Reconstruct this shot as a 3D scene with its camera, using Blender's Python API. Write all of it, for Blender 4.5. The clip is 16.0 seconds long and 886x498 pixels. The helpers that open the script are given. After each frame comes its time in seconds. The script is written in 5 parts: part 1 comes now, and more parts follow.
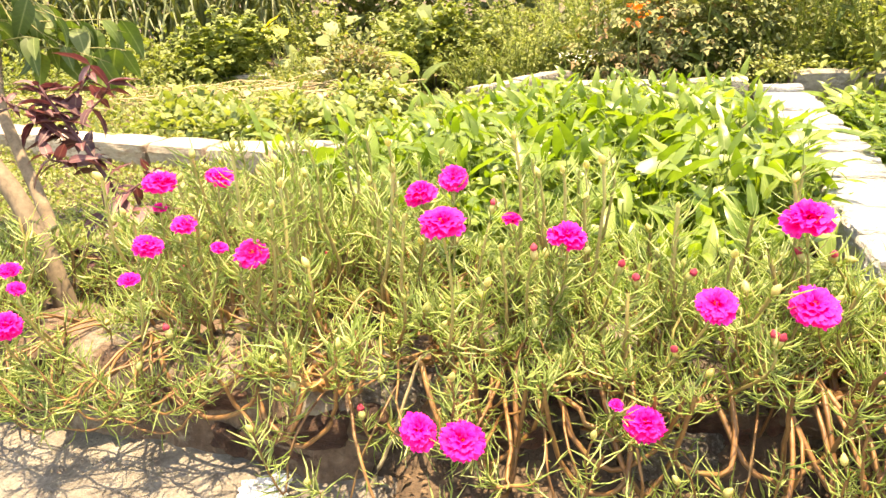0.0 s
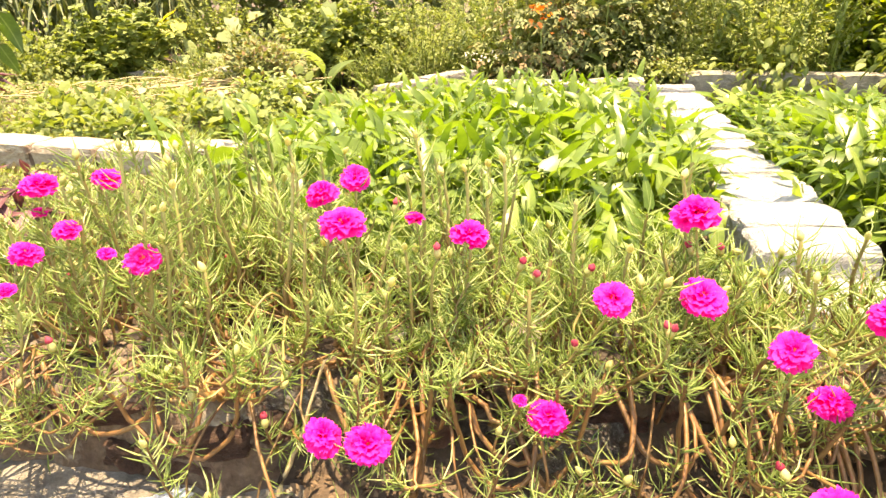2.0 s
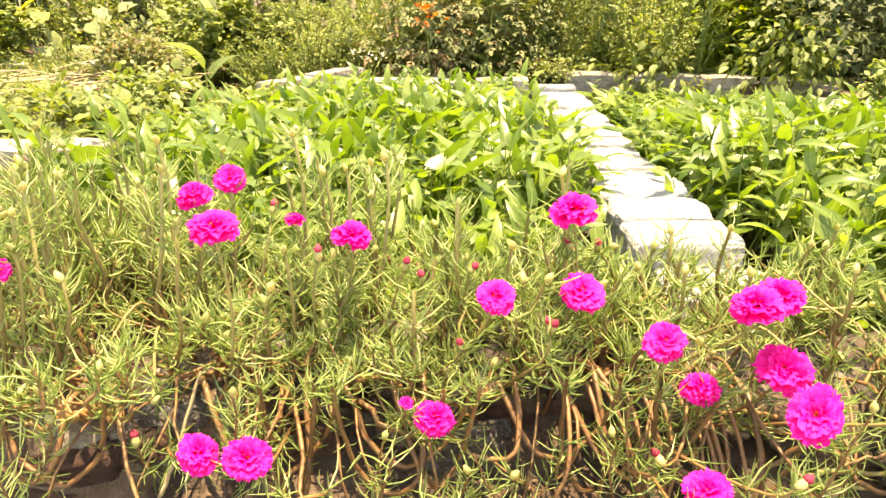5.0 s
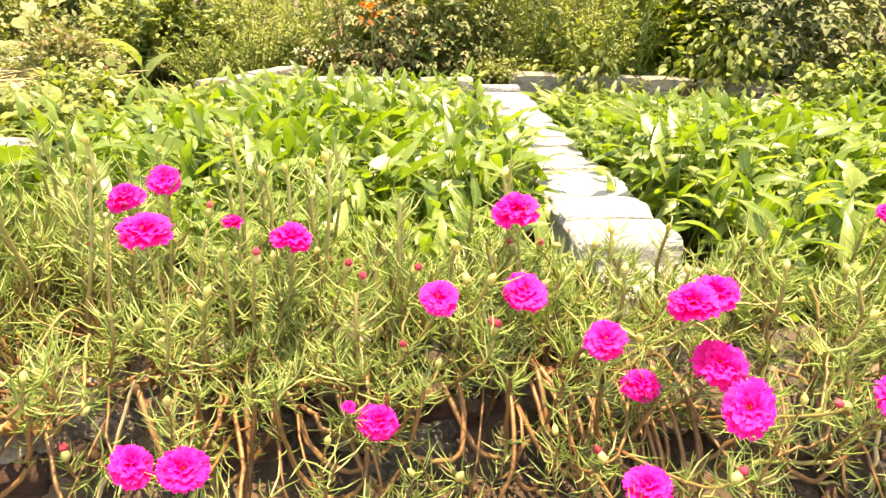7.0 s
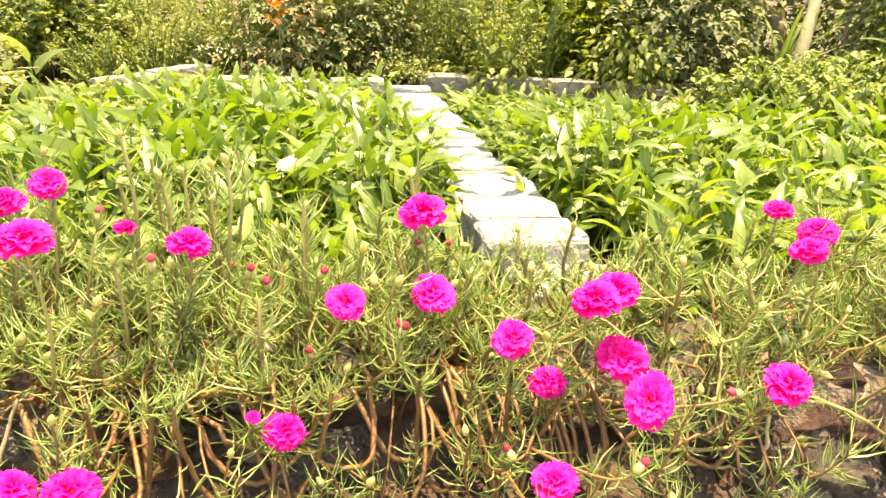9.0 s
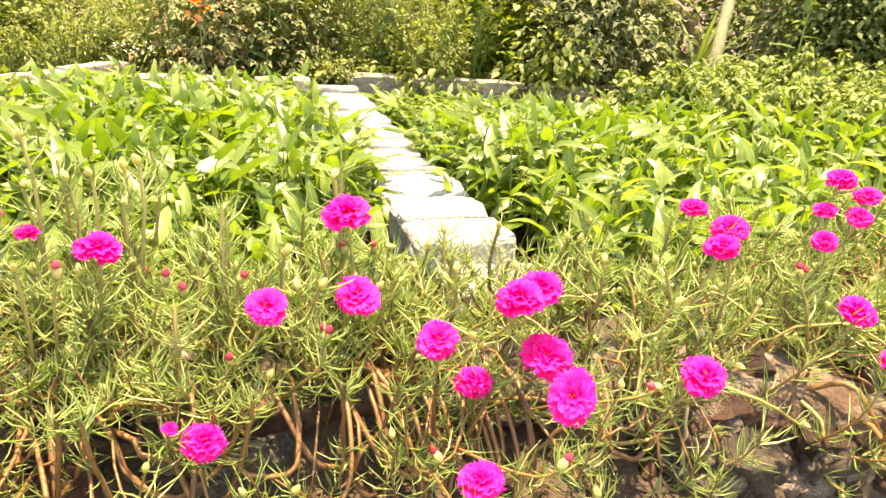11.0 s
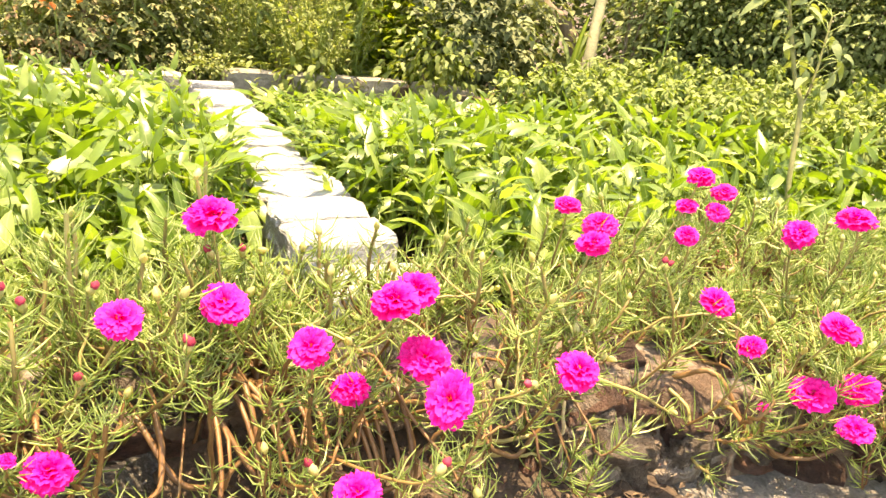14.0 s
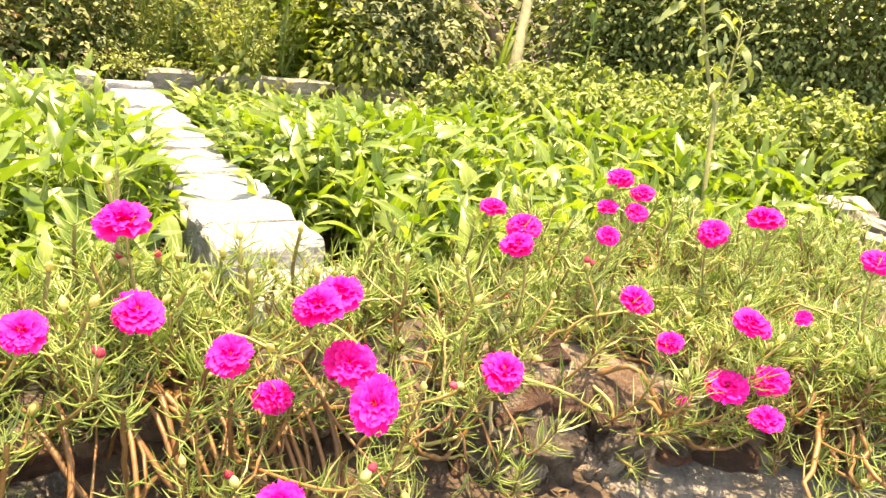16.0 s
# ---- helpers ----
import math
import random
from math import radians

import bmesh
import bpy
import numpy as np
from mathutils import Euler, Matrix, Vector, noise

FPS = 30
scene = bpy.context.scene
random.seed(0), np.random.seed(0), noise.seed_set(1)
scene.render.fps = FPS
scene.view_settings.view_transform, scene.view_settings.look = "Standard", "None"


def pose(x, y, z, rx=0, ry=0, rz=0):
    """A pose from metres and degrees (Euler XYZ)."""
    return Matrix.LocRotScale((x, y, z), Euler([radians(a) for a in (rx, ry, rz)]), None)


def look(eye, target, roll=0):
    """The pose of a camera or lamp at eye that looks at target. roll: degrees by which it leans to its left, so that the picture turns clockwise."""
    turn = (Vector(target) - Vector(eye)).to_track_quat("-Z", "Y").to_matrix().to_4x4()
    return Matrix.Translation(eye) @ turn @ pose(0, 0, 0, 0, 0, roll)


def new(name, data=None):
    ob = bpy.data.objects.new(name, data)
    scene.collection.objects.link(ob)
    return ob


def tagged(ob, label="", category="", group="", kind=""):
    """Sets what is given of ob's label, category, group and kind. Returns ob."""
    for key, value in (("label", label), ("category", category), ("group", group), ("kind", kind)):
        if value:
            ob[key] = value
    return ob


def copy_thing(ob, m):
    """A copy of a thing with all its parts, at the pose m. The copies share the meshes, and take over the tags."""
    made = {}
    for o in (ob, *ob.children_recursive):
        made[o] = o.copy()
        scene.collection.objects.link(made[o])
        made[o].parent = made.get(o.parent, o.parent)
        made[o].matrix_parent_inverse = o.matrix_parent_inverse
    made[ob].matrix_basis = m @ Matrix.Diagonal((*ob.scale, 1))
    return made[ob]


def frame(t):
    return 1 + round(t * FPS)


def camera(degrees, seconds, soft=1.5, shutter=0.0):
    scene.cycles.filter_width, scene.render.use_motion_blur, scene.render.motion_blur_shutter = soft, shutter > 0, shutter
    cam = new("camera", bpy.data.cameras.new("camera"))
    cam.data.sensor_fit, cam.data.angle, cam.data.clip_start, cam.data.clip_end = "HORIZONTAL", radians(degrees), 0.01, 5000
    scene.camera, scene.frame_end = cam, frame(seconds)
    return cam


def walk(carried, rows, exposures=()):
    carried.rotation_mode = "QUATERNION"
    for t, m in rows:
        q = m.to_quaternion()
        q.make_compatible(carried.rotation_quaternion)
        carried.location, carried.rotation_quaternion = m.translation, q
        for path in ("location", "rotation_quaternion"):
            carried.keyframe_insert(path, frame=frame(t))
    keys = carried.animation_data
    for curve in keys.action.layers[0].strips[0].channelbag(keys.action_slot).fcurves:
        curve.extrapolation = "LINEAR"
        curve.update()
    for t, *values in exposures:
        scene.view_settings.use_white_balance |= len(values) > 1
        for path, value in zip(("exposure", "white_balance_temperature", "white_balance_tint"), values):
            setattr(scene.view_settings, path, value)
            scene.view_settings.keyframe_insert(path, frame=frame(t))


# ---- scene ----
cam = camera(64.7, 16.0, soft=1.5)
ROWS = [
    (0.0, 0.0000, -0.0000, 0.8000, 67.50, 2.99, -0.01),
    (0.5, 0.0035, 0.0019, 0.7993, 67.31, 2.72, -1.54),
    (1.0, 0.0068, 0.0036, 0.7990, 67.23, 2.37, -3.17),
    (1.5, 0.0110, 0.0070, 0.7974, 67.17, 1.88, -5.22),
    (2.0, 0.0136, 0.0071, 0.7979, 67.13, 1.41, -7.05),
    (2.5, 0.0173, 0.0114, 0.7963, 67.05, 1.00, -8.67),
    (3.0, 0.0189, 0.0125, 0.7964, 67.00, 0.69, -9.81),
    (3.5, 0.0222, 0.0164, 0.7954, 66.92, 0.39, -10.96),
    (4.0, 0.0251, 0.0166, 0.7952, 66.92, -0.01, -12.54),
    (4.5, 0.0287, 0.0178, 0.7950, 66.92, -0.38, -14.22),
    (7.0, 0.0408, 0.0237, 0.7937, 66.98, -1.76, -19.64),
    (7.5, 0.0450, 0.0237, 0.7935, 67.06, -2.21, -21.53),
    (8.0, 0.0504, 0.0266, 0.7924, 67.16, -2.76, -23.75),
    (8.5, 0.0542, 0.0270, 0.7921, 67.26, -3.08, -25.11),
    (9.0, 0.0555, 0.0270, 0.7917, 67.36, -3.40, -26.35),
    (11.5, 0.0725, 0.0282, 0.7902, 67.87, -5.06, -33.28),
    (12.0, 0.0779, 0.0307, 0.7897, 67.97, -5.38, -34.75),
    (12.5, 0.0815, 0.0312, 0.7895, 68.12, -5.64, -35.98),
    (13.0, 0.0856, 0.0349, 0.7880, 68.15, -5.95, -36.98),
    (13.5, 0.0904, 0.0321, 0.7883, 68.48, -6.43, -39.23),
    (14.0, 0.0956, 0.0359, 0.7871, 68.58, -6.90, -40.76),
    (14.5, 0.0986, 0.0329, 0.7878, 68.90, -7.30, -42.69),
    (15.0, 0.1017, 0.0329, 0.7874, 69.13, -7.63, -44.03),
    (15.5, 0.1038, 0.0324, 0.7875, 69.28, -7.89, -45.14),
    (16.0, 0.1066, 0.0320, 0.7870, 69.48, -8.13, -46.24),
]
walk(cam, [(t, pose(x, y, z, rx, ry, rz)) for t, x, y, z, rx, ry, rz in ROWS],
     exposures=[(0.0, 2.45, 11000, 15), (8.0, 2.36, 11000, 15), (16.0, 2.47, 11000, 15)])

# ---- light ----
SUN_FROM = Vector((0.10, 0.05, 1.0)).normalized()
world = bpy.data.worlds.new("sky")
scene.world = world
world.use_nodes = True
sky = world.node_tree.nodes.new("ShaderNodeTexSky")
sky.sky_type, sky.sun_disc = "NISHITA", False
sky.sun_elevation = math.asin(SUN_FROM.z)
sky.sun_rotation = math.atan2(SUN_FROM.x, SUN_FROM.y)
world.node_tree.links.new(sky.outputs[0], world.node_tree.nodes["Background"].inputs[0])
world.node_tree.nodes["Background"].inputs[1].default_value = 0.15
sun = new("sun", bpy.data.lights.new("sun", "SUN"))
sun.data.energy, sun.data.angle, sun.data.color = 3.4, radians(0.6), (1.0, 0.94, 0.82)
sun.matrix_world = look(SUN_FROM * 20, (0, 0, 0))

# ---- materials ----
def nodes_of(name):
    m = bpy.data.materials.new(name)
    m.use_nodes = True
    nt = m.node_tree
    return m, nt, nt.nodes["Principled BSDF"], nt.nodes["Material Output"]


def ramp_of(nt, stops):
    r = nt.nodes.new("ShaderNodeValToRGB")
    while len(r.color_ramp.elements) < len(stops):
        r.color_ramp.elements.new(0.5)
    for e, (p, c) in zip(r.color_ramp.elements, stops):
        e.position, e.color = p, (*c, 1)
    return r


def noise_of(nt, scale, detail=4.0, rough=0.6):
    n = nt.nodes.new("ShaderNodeTexNoise")
    n.inputs["Scale"].default_value, n.inputs["Detail"].default_value, n.inputs["Roughness"].default_value = scale, detail, rough
    co = nt.nodes.new("ShaderNodeTexCoord")
    nt.links.new(co.outputs["Object"], n.inputs["Vector"])
    return n


def mixed(nt, a, b, fac, blend="MIX"):
    x = nt.nodes.new("ShaderNodeMix")
    x.data_type, x.blend_type = "RGBA", blend
    for sock, v in ((x.inputs[6], a), (x.inputs[7], b), (x.inputs[0], fac)):
        if isinstance(v, (int, float)):
            sock.default_value = v
        elif isinstance(v, tuple):
            sock.default_value = (*v, 1)
        else:
            nt.links.new(v, sock)
    return x.outputs[2]


def leafy(name, dark, light, accent=None, rough=0.45, through_light=0.45, islands=True, scale=60, glow=(1.9, 1.75, 0.7), midrib=0.0):
    """Leaf: each leaf differs, fine blotches, light shines through."""
    m, nt, bsdf, out = nodes_of(name)
    if islands:
        pick = nt.nodes.new("ShaderNodeNewGeometry").outputs["Random Per Island"]
    else:
        pick = nt.nodes.new("ShaderNodeObjectInfo").outputs["Random"]
    stops = [(0.0, dark), (0.75, light)] + ([(0.97, accent)] if accent else [])
    col = ramp_of(nt, stops)
    nt.links.new(pick, col.inputs[0])
    n = noise_of(nt, scale)
    var = ramp_of(nt, [(0.3, (0.72, 0.74, 0.66)), (0.7, (1.18, 1.15, 1.1))])
    nt.links.new(n.outputs[0], var.inputs[0])
    c = mixed(nt, col.outputs[0], var.outputs[0], 1.0, "MULTIPLY")
    if midrib:
        co = nt.nodes.new("ShaderNodeTexCoord")
        xyz = nt.nodes.new("ShaderNodeSeparateXYZ")
        nt.links.new(co.outputs["Object"], xyz.inputs[0])
        across = nt.nodes.new("ShaderNodeMath")
        across.operation = "ABSOLUTE"
        nt.links.new(xyz.outputs[0], across.inputs[0])
        line = ramp_of(nt, [(0.0, (1, 1, 1)), (midrib, (0, 0, 0))])
        nt.links.new(across.outputs[0], line.inputs[0])
        c = mixed(nt, c, mixed(nt, c, (0.10, 0.10, 0.06), 1.0, "ADD"), line.outputs[0])
        slant = nt.nodes.new("ShaderNodeMath")
        slant.operation = "MULTIPLY_ADD"
        slant.inputs[1].default_value = -1.1
        nt.links.new(across.outputs[0], slant.inputs[0])
        nt.links.new(xyz.outputs[1], slant.inputs[2])
        rows = nt.nodes.new("ShaderNodeMath")
        rows.operation = "MULTIPLY"
        rows.inputs[1].default_value = 62.0
        nt.links.new(slant.outputs[0], rows.inputs[0])
        wave = nt.nodes.new("ShaderNodeMath")
        wave.operation = "SINE"
        nt.links.new(rows.outputs[0], wave.inputs[0])
        veins = ramp_of(nt, [(0.86, (1, 1, 1)), (0.99, (1.22, 1.2, 1.15))])
        nt.links.new(wave.outputs[0], veins.inputs[0])
        c = mixed(nt, c, veins.outputs[0], 0.8, "MULTIPLY")
    nt.links.new(c, bsdf.inputs["Base Color"])
    bsdf.inputs["Roughness"].default_value = rough
    bump = nt.nodes.new("ShaderNodeBump")
    bump.inputs["Strength"].default_value, bump.inputs["Distance"].default_value = 0.25, 0.002
    nt.links.new(n.outputs[0], bump.inputs["Height"])
    nt.links.new(bump.outputs[0], bsdf.inputs["Normal"])
    tr = nt.nodes.new("ShaderNodeBsdfTranslucent")
    nt.links.new(mixed(nt, c, glow, 1.0, "MULTIPLY"), tr.inputs[0])
    mx = nt.nodes.new("ShaderNodeMixShader")
    mx.inputs[0].default_value = through_light
    nt.links.new(bsdf.outputs[0], mx.inputs[1])
    nt.links.new(tr.outputs[0], mx.inputs[2])
    nt.links.new(mx.outputs[0], out.inputs[0])
    return m


def rocky(name, stops, scale=9.0, fine=90.0, rough=0.9, bump=0.6, dist=0.006, per_piece=0.25, stain=None, stain_scale=4.0):
    """Stone, brick, concrete, soil: large patches, fine grain, relief, an own tone for each piece."""
    m, nt, bsdf, out = nodes_of(name)
    big, small = noise_of(nt, scale, 6.0, 0.65), noise_of(nt, fine, 5.0, 0.7)
    col = ramp_of(nt, stops)
    nt.links.new(big.outputs[0], col.inputs[0])
    grain = ramp_of(nt, [(0.3, (0.62, 0.62, 0.62)), (0.7, (1.25, 1.25, 1.25))])
    nt.links.new(small.outputs[0], grain.inputs[0])
    c = mixed(nt, col.outputs[0], grain.outputs[0], 0.8, "MULTIPLY")
    info = nt.nodes.new("ShaderNodeObjectInfo")
    tone = ramp_of(nt, [(0.0, (1 - per_piece,) * 3), (1.0, (1 + per_piece,) * 3)])
    nt.links.new(info.outputs["Random"], tone.inputs[0])
    c = mixed(nt, c, tone.outputs[0], 1.0, "MULTIPLY")
    if stain:
        sp = noise_of(nt, stain_scale, 8.0, 0.7)
        sr = ramp_of(nt, [(0.52, (0, 0, 0)), (0.64, (1, 1, 1))])
        nt.links.new(sp.outputs[0], sr.inputs[0])
        c = mixed(nt, c, stain, sr.outputs[0])
    nt.links.new(c, bsdf.inputs["Base Color"])
    bsdf.inputs["Roughness"].default_value = rough
    h = mixed(nt, big.outputs[0], small.outputs[0], 0.5)
    b = nt.nodes.new("ShaderNodeBump")
    b.inputs["Strength"].default_value, b.inputs["Distance"].default_value = bump, dist
    nt.links.new(h, b.inputs["Height"])
    nt.links.new(b.outputs[0], bsdf.inputs["Normal"])
    return m


SOIL = rocky("soil", [(0.3, (0.036, 0.023, 0.015)), (0.7, (0.105, 0.070, 0.046))], 6, 70, 0.95, 1.0, 0.012)
CONCRETE = rocky("path_concrete", [(0.25, (0.125, 0.110, 0.093)), (0.5, (0.235, 0.21, 0.178)), (0.75, (0.37, 0.335, 0.29))], 13, 150, 0.92, 1.0, 0.02, 0.0, (0.13, 0.112, 0.094), 18)
STONE = rocky("weathered_stone", [(0.25, (0.090, 0.063, 0.046)), (0.5, (0.19, 0.142, 0.108)), (0.75, (0.34, 0.28, 0.225))], 5.5, 34, 0.95, 1.0, 0.10, 0.30, (0.27, 0.225, 0.18), 5)
LICHEN = rocky("lichen_stone", [(0.3, (0.12, 0.095, 0.074)), (0.55, (0.25, 0.215, 0.18)), (0.75, (0.43, 0.395, 0.35))], 11, 46, 0.95, 1.0, 0.12, 0.15, (0.50, 0.49, 0.46), 16)
BRICK = rocky("worn_red_brick", [(0.25, (0.085, 0.040, 0.027)), (0.55, (0.19, 0.092, 0.062)), (0.8, (0.28, 0.19, 0.145))], 3.5, 30, 0.95, 1.0, 0.10, 0.35)
MORTAR = rocky("dark_mortar", [(0.3, (0.080, 0.045, 0.030)), (0.7, (0.215, 0.152, 0.108))], 14, 95, 0.95, 1.0, 0.02, 0.0, (0.27, 0.235, 0.19), 9)
WHITEWASH = rocky("worn_whitewash", [(0.26, (0.50, 0.49, 0.47)), (0.36, (0.70, 0.70, 0.69)), (0.7, (0.80, 0.80, 0.80))], 3.4, 14, 0.9, 1.0, 0.10, 0.05, (0.50, 0.48, 0.45), 3.0)
OLDWASH = rocky("peeling_whitewash", [(0.3, (0.33, 0.26, 0.195)), (0.6, (0.48, 0.42, 0.345))], 2, 10, 0.9, 0.8, 0.03, 0.2, (0.25, 0.16, 0.11), 1.8)
BLOCK = rocky("grey_block", [(0.3, (0.24, 0.215, 0.175)), (0.7, (0.42, 0.385, 0.32))], 2, 12, 0.92, 0.8, 0.03, 0.2, (0.14, 0.125, 0.10), 1.7)
STRAW = rocky("dry_straw", [(0.3, (0.34, 0.25, 0.13)), (0.7, (0.55, 0.44, 0.26))], 40, 150, 0.8, 0.4, 0.002, 0.2)
STEM = rocky("succulent_stem", [(0.3, (0.145, 0.065, 0.026)), (0.5, (0.205, 0.104, 0.040)), (0.75, (0.25, 0.16, 0.060))], 11, 160, 0.5, 0.2, 0.001, 0.25)


def green_tips(m, low, high, colour):
    """Stems turn green away from the root."""
    nt = m.node_tree
    bsdf = nt.nodes["Principled BSDF"]
    base = bsdf.inputs["Base Color"].links[0].from_socket
    co, xyz = nt.nodes.new("ShaderNodeTexCoord"), nt.nodes.new("ShaderNodeSeparateXYZ")
    nt.links.new(co.outputs["Object"], xyz.inputs[0])
    grade = ramp_of(nt, [(low, (0, 0, 0)), (high, (1, 1, 1))])
    nt.links.new(xyz.outputs[2], grade.inputs[0])
    nt.links.new(mixed(nt, base, colour, grade.outputs[0]), bsdf.inputs["Base Color"])


green_tips(STEM, 0.09, 0.27, (0.34, 0.31, 0.11))
RUNNER = rocky("pale_runner_stem", [(0.3, (0.23, 0.15, 0.05)), (0.6, (0.31, 0.26, 0.09)), (0.8, (0.31, 0.15, 0.055))], 10, 140, 0.5, 0.2, 0.001, 0.2)
GREENSTEM = rocky("green_stem", [(0.3, (0.12, 0.18, 0.03)), (0.7, (0.26, 0.32, 0.07))], 12, 100, 0.5, 0.2, 0.001, 0.2)
BARK = rocky("grey_brown_bark", [(0.3, (0.11, 0.08, 0.052)), (0.7, (0.26, 0.195, 0.13))], 22, 120, 0.9, 0.8, 0.003, 0.15)
NEEDLE = leafy("needle_leaf", (0.20, 0.285, 0.092), (0.43, 0.515, 0.225), (0.72, 0.72, 0.47), 0.26, 0.45, True, 60, (1.25, 1.38, 0.8))
BUD = leafy("flower_bud", (0.34, 0.35, 0.14), (0.52, 0.50, 0.25), None, 0.5, 0.3, False)
REDBUD = leafy("wilted_bud", (0.30, 0.014, 0.05), (0.52, 0.06, 0.12), None, 0.75, 0.2, False)
PETAL = leafy("magenta_petal", (0.80, 0.002, 0.25), (0.96, 0.007, 0.41), None, 0.6, 0.45, False, 9, (1.12, 1.0, 1.0))
PETAL.node_tree.nodes["Principled BSDF"].inputs["Specular IOR Level"].default_value = 0.25


def tint_along(m, low, high):
    """A petal's colour runs from a deep heart to a paler violet rim."""
    nt = m.node_tree
    bsdf, tr = nt.nodes["Principled BSDF"], nt.nodes["Translucent BSDF"]
    co, xyz = nt.nodes.new("ShaderNodeTexCoord"), nt.nodes.new("ShaderNodeSeparateXYZ")
    nt.links.new(co.outputs["Object"], xyz.inputs[0])
    grade = ramp_of(nt, [(0.25, low), (0.7, (1, 1, 1)), (1.0, high)])
    nt.links.new(xyz.outputs[1], grade.inputs[0])
    for sock in (bsdf.inputs["Base Color"], tr.inputs[0]):
        base = sock.links[0].from_socket
        nt.links.new(mixed(nt, base, grade.outputs[0], 1.0, "MULTIPLY"), sock)


tint_along(PETAL, (0.85, 1.0, 0.55), (1.02, 5.0, 1.3))
STAMEN = leafy("stamen", (0.75, 0.10, 0.20), (0.85, 0.35, 0.25), None, 0.5, 0.2, False)
SPINACH = leafy("spinach_leaf", (0.080, 0.150, 0.020), (0.185, 0.265, 0.058), (0.27, 0.34, 0.115), 0.36, 0.42, False, 4, (1.35, 1.45, 0.5), 0.018)
SPINACH_FAR = leafy("spinach_leaf_far", (0.080, 0.150, 0.020), (0.185, 0.265, 0.058), (0.27, 0.34, 0.115), 0.36, 0.42, True, 30, (1.35, 1.45, 0.5))
VINE = leafy("vine_leaf", (0.115, 0.16, 0.035), (0.195, 0.245, 0.065), (0.26, 0.30, 0.10), 0.6, 0.38, True, 60, (1.4, 1.4, 0.7))
SHRUB = leafy("shrub_leaf", (0.11, 0.15, 0.038), (0.19, 0.235, 0.068), (0.25, 0.285, 0.10), 0.66, 0.36, True, 60, (1.4, 1.4, 0.7))
DARKSHRUB = leafy("dark_shrub_leaf", (0.07, 0.098, 0.032), (0.14, 0.172, 0.062), (0.20, 0.22, 0.09), 0.68, 0.30, True, 60, (1.4, 1.4, 0.7))
RUSTSHRUB = leafy("rusty_shrub_leaf", (0.12, 0.15, 0.055), (0.21, 0.24, 0.10), (0.27, 0.17, 0.085), 0.7, 0.28, True, 60, (1.4, 1.3, 0.7))
FEATHER = leafy("feathery_leaf", (0.15, 0.195, 0.055), (0.25, 0.30, 0.10), (0.35, 0.37, 0.16), 0.55, 0.40, True, 60, (1.5, 1.5, 0.7))
BEAN = leafy("bean_leaf", (0.135, 0.19, 0.05), (0.225, 0.285, 0.085), (0.31, 0.355, 0.13), 0.62, 0.38, True, 60, (1.25, 1.35, 0.7))
BROADBUSH = leafy("vegetable_leaf", (0.10, 0.15, 0.04), (0.20, 0.26, 0.085), (0.34, 0.37, 0.19), 0.45, 0.33, True, 60, (1.4, 1.4, 0.7))
LOBEDLEAF = leafy("lobed_leaf", (0.085, 0.11, 0.045), (0.155, 0.185, 0.08), (0.22, 0.24, 0.12), 0.7, 0.28, True, 60, (1.3, 1.35, 0.7))
LIME = leafy("lime_leaf", (0.13, 0.21, 0.02), (0.22, 0.29, 0.04), None, 0.5, 0.45)
YELLOW = leafy("yellowing_leaf", (0.34, 0.32, 0.035), (0.42, 0.40, 0.06), None, 0.5, 0.35)
PURPLE = leafy("purple_leaf", (0.055, 0.018, 0.027), (0.13, 0.048, 0.062), (0.22, 0.12, 0.13), 0.6, 0.18, False, 5, (1.6, 0.8, 0.8), 0.02)
GRASS = leafy("grass_blade", (0.05, 0.075, 0.026), (0.125, 0.16, 0.072), (0.25, 0.26, 0.14), 0.5, 0.3)
CREEPER = leafy("creeper_leaf", (0.125, 0.165, 0.06), (0.195, 0.245, 0.093), (0.27, 0.32, 0.13), 0.75, 0.36, True, 60, (1.3, 1.35, 0.8))
OLIVESTEM = rocky("olive_stem", [(0.3, (0.17, 0.16, 0.055)), (0.7, (0.29, 0.285, 0.10))], 14, 100, 0.65, 0.3, 0.001, 0.15)
ORANGE = leafy("orange_flower", (0.62, 0.14, 0.03), (0.80, 0.25, 0.06), None, 0.5, 0.3)
WHITEPETAL = leafy("white_petal", (0.72, 0.71, 0.66), (0.82, 0.81, 0.78), None, 0.6, 0.3, True, 60, (1, 1, 1))
PALE = leafy("pale_green_leaf", (0.13, 0.18, 0.07), (0.21, 0.26, 0.11), None, 0.6, 0.3)
WEED = leafy("small_weed_leaf", (0.11, 0.15, 0.038), (0.225, 0.27, 0.09), (0.34, 0.34, 0.17), 0.6, 0.33, True, 60, (1.4, 1.4, 0.7))
BROAD = leafy("broad_leaf", (0.05, 0.090, 0.020), (0.108, 0.165, 0.040), None, 0.55, 0.36, False, 5, (1.3, 1.4, 0.6), 0.018)
rng = np.random.default_rng(7)


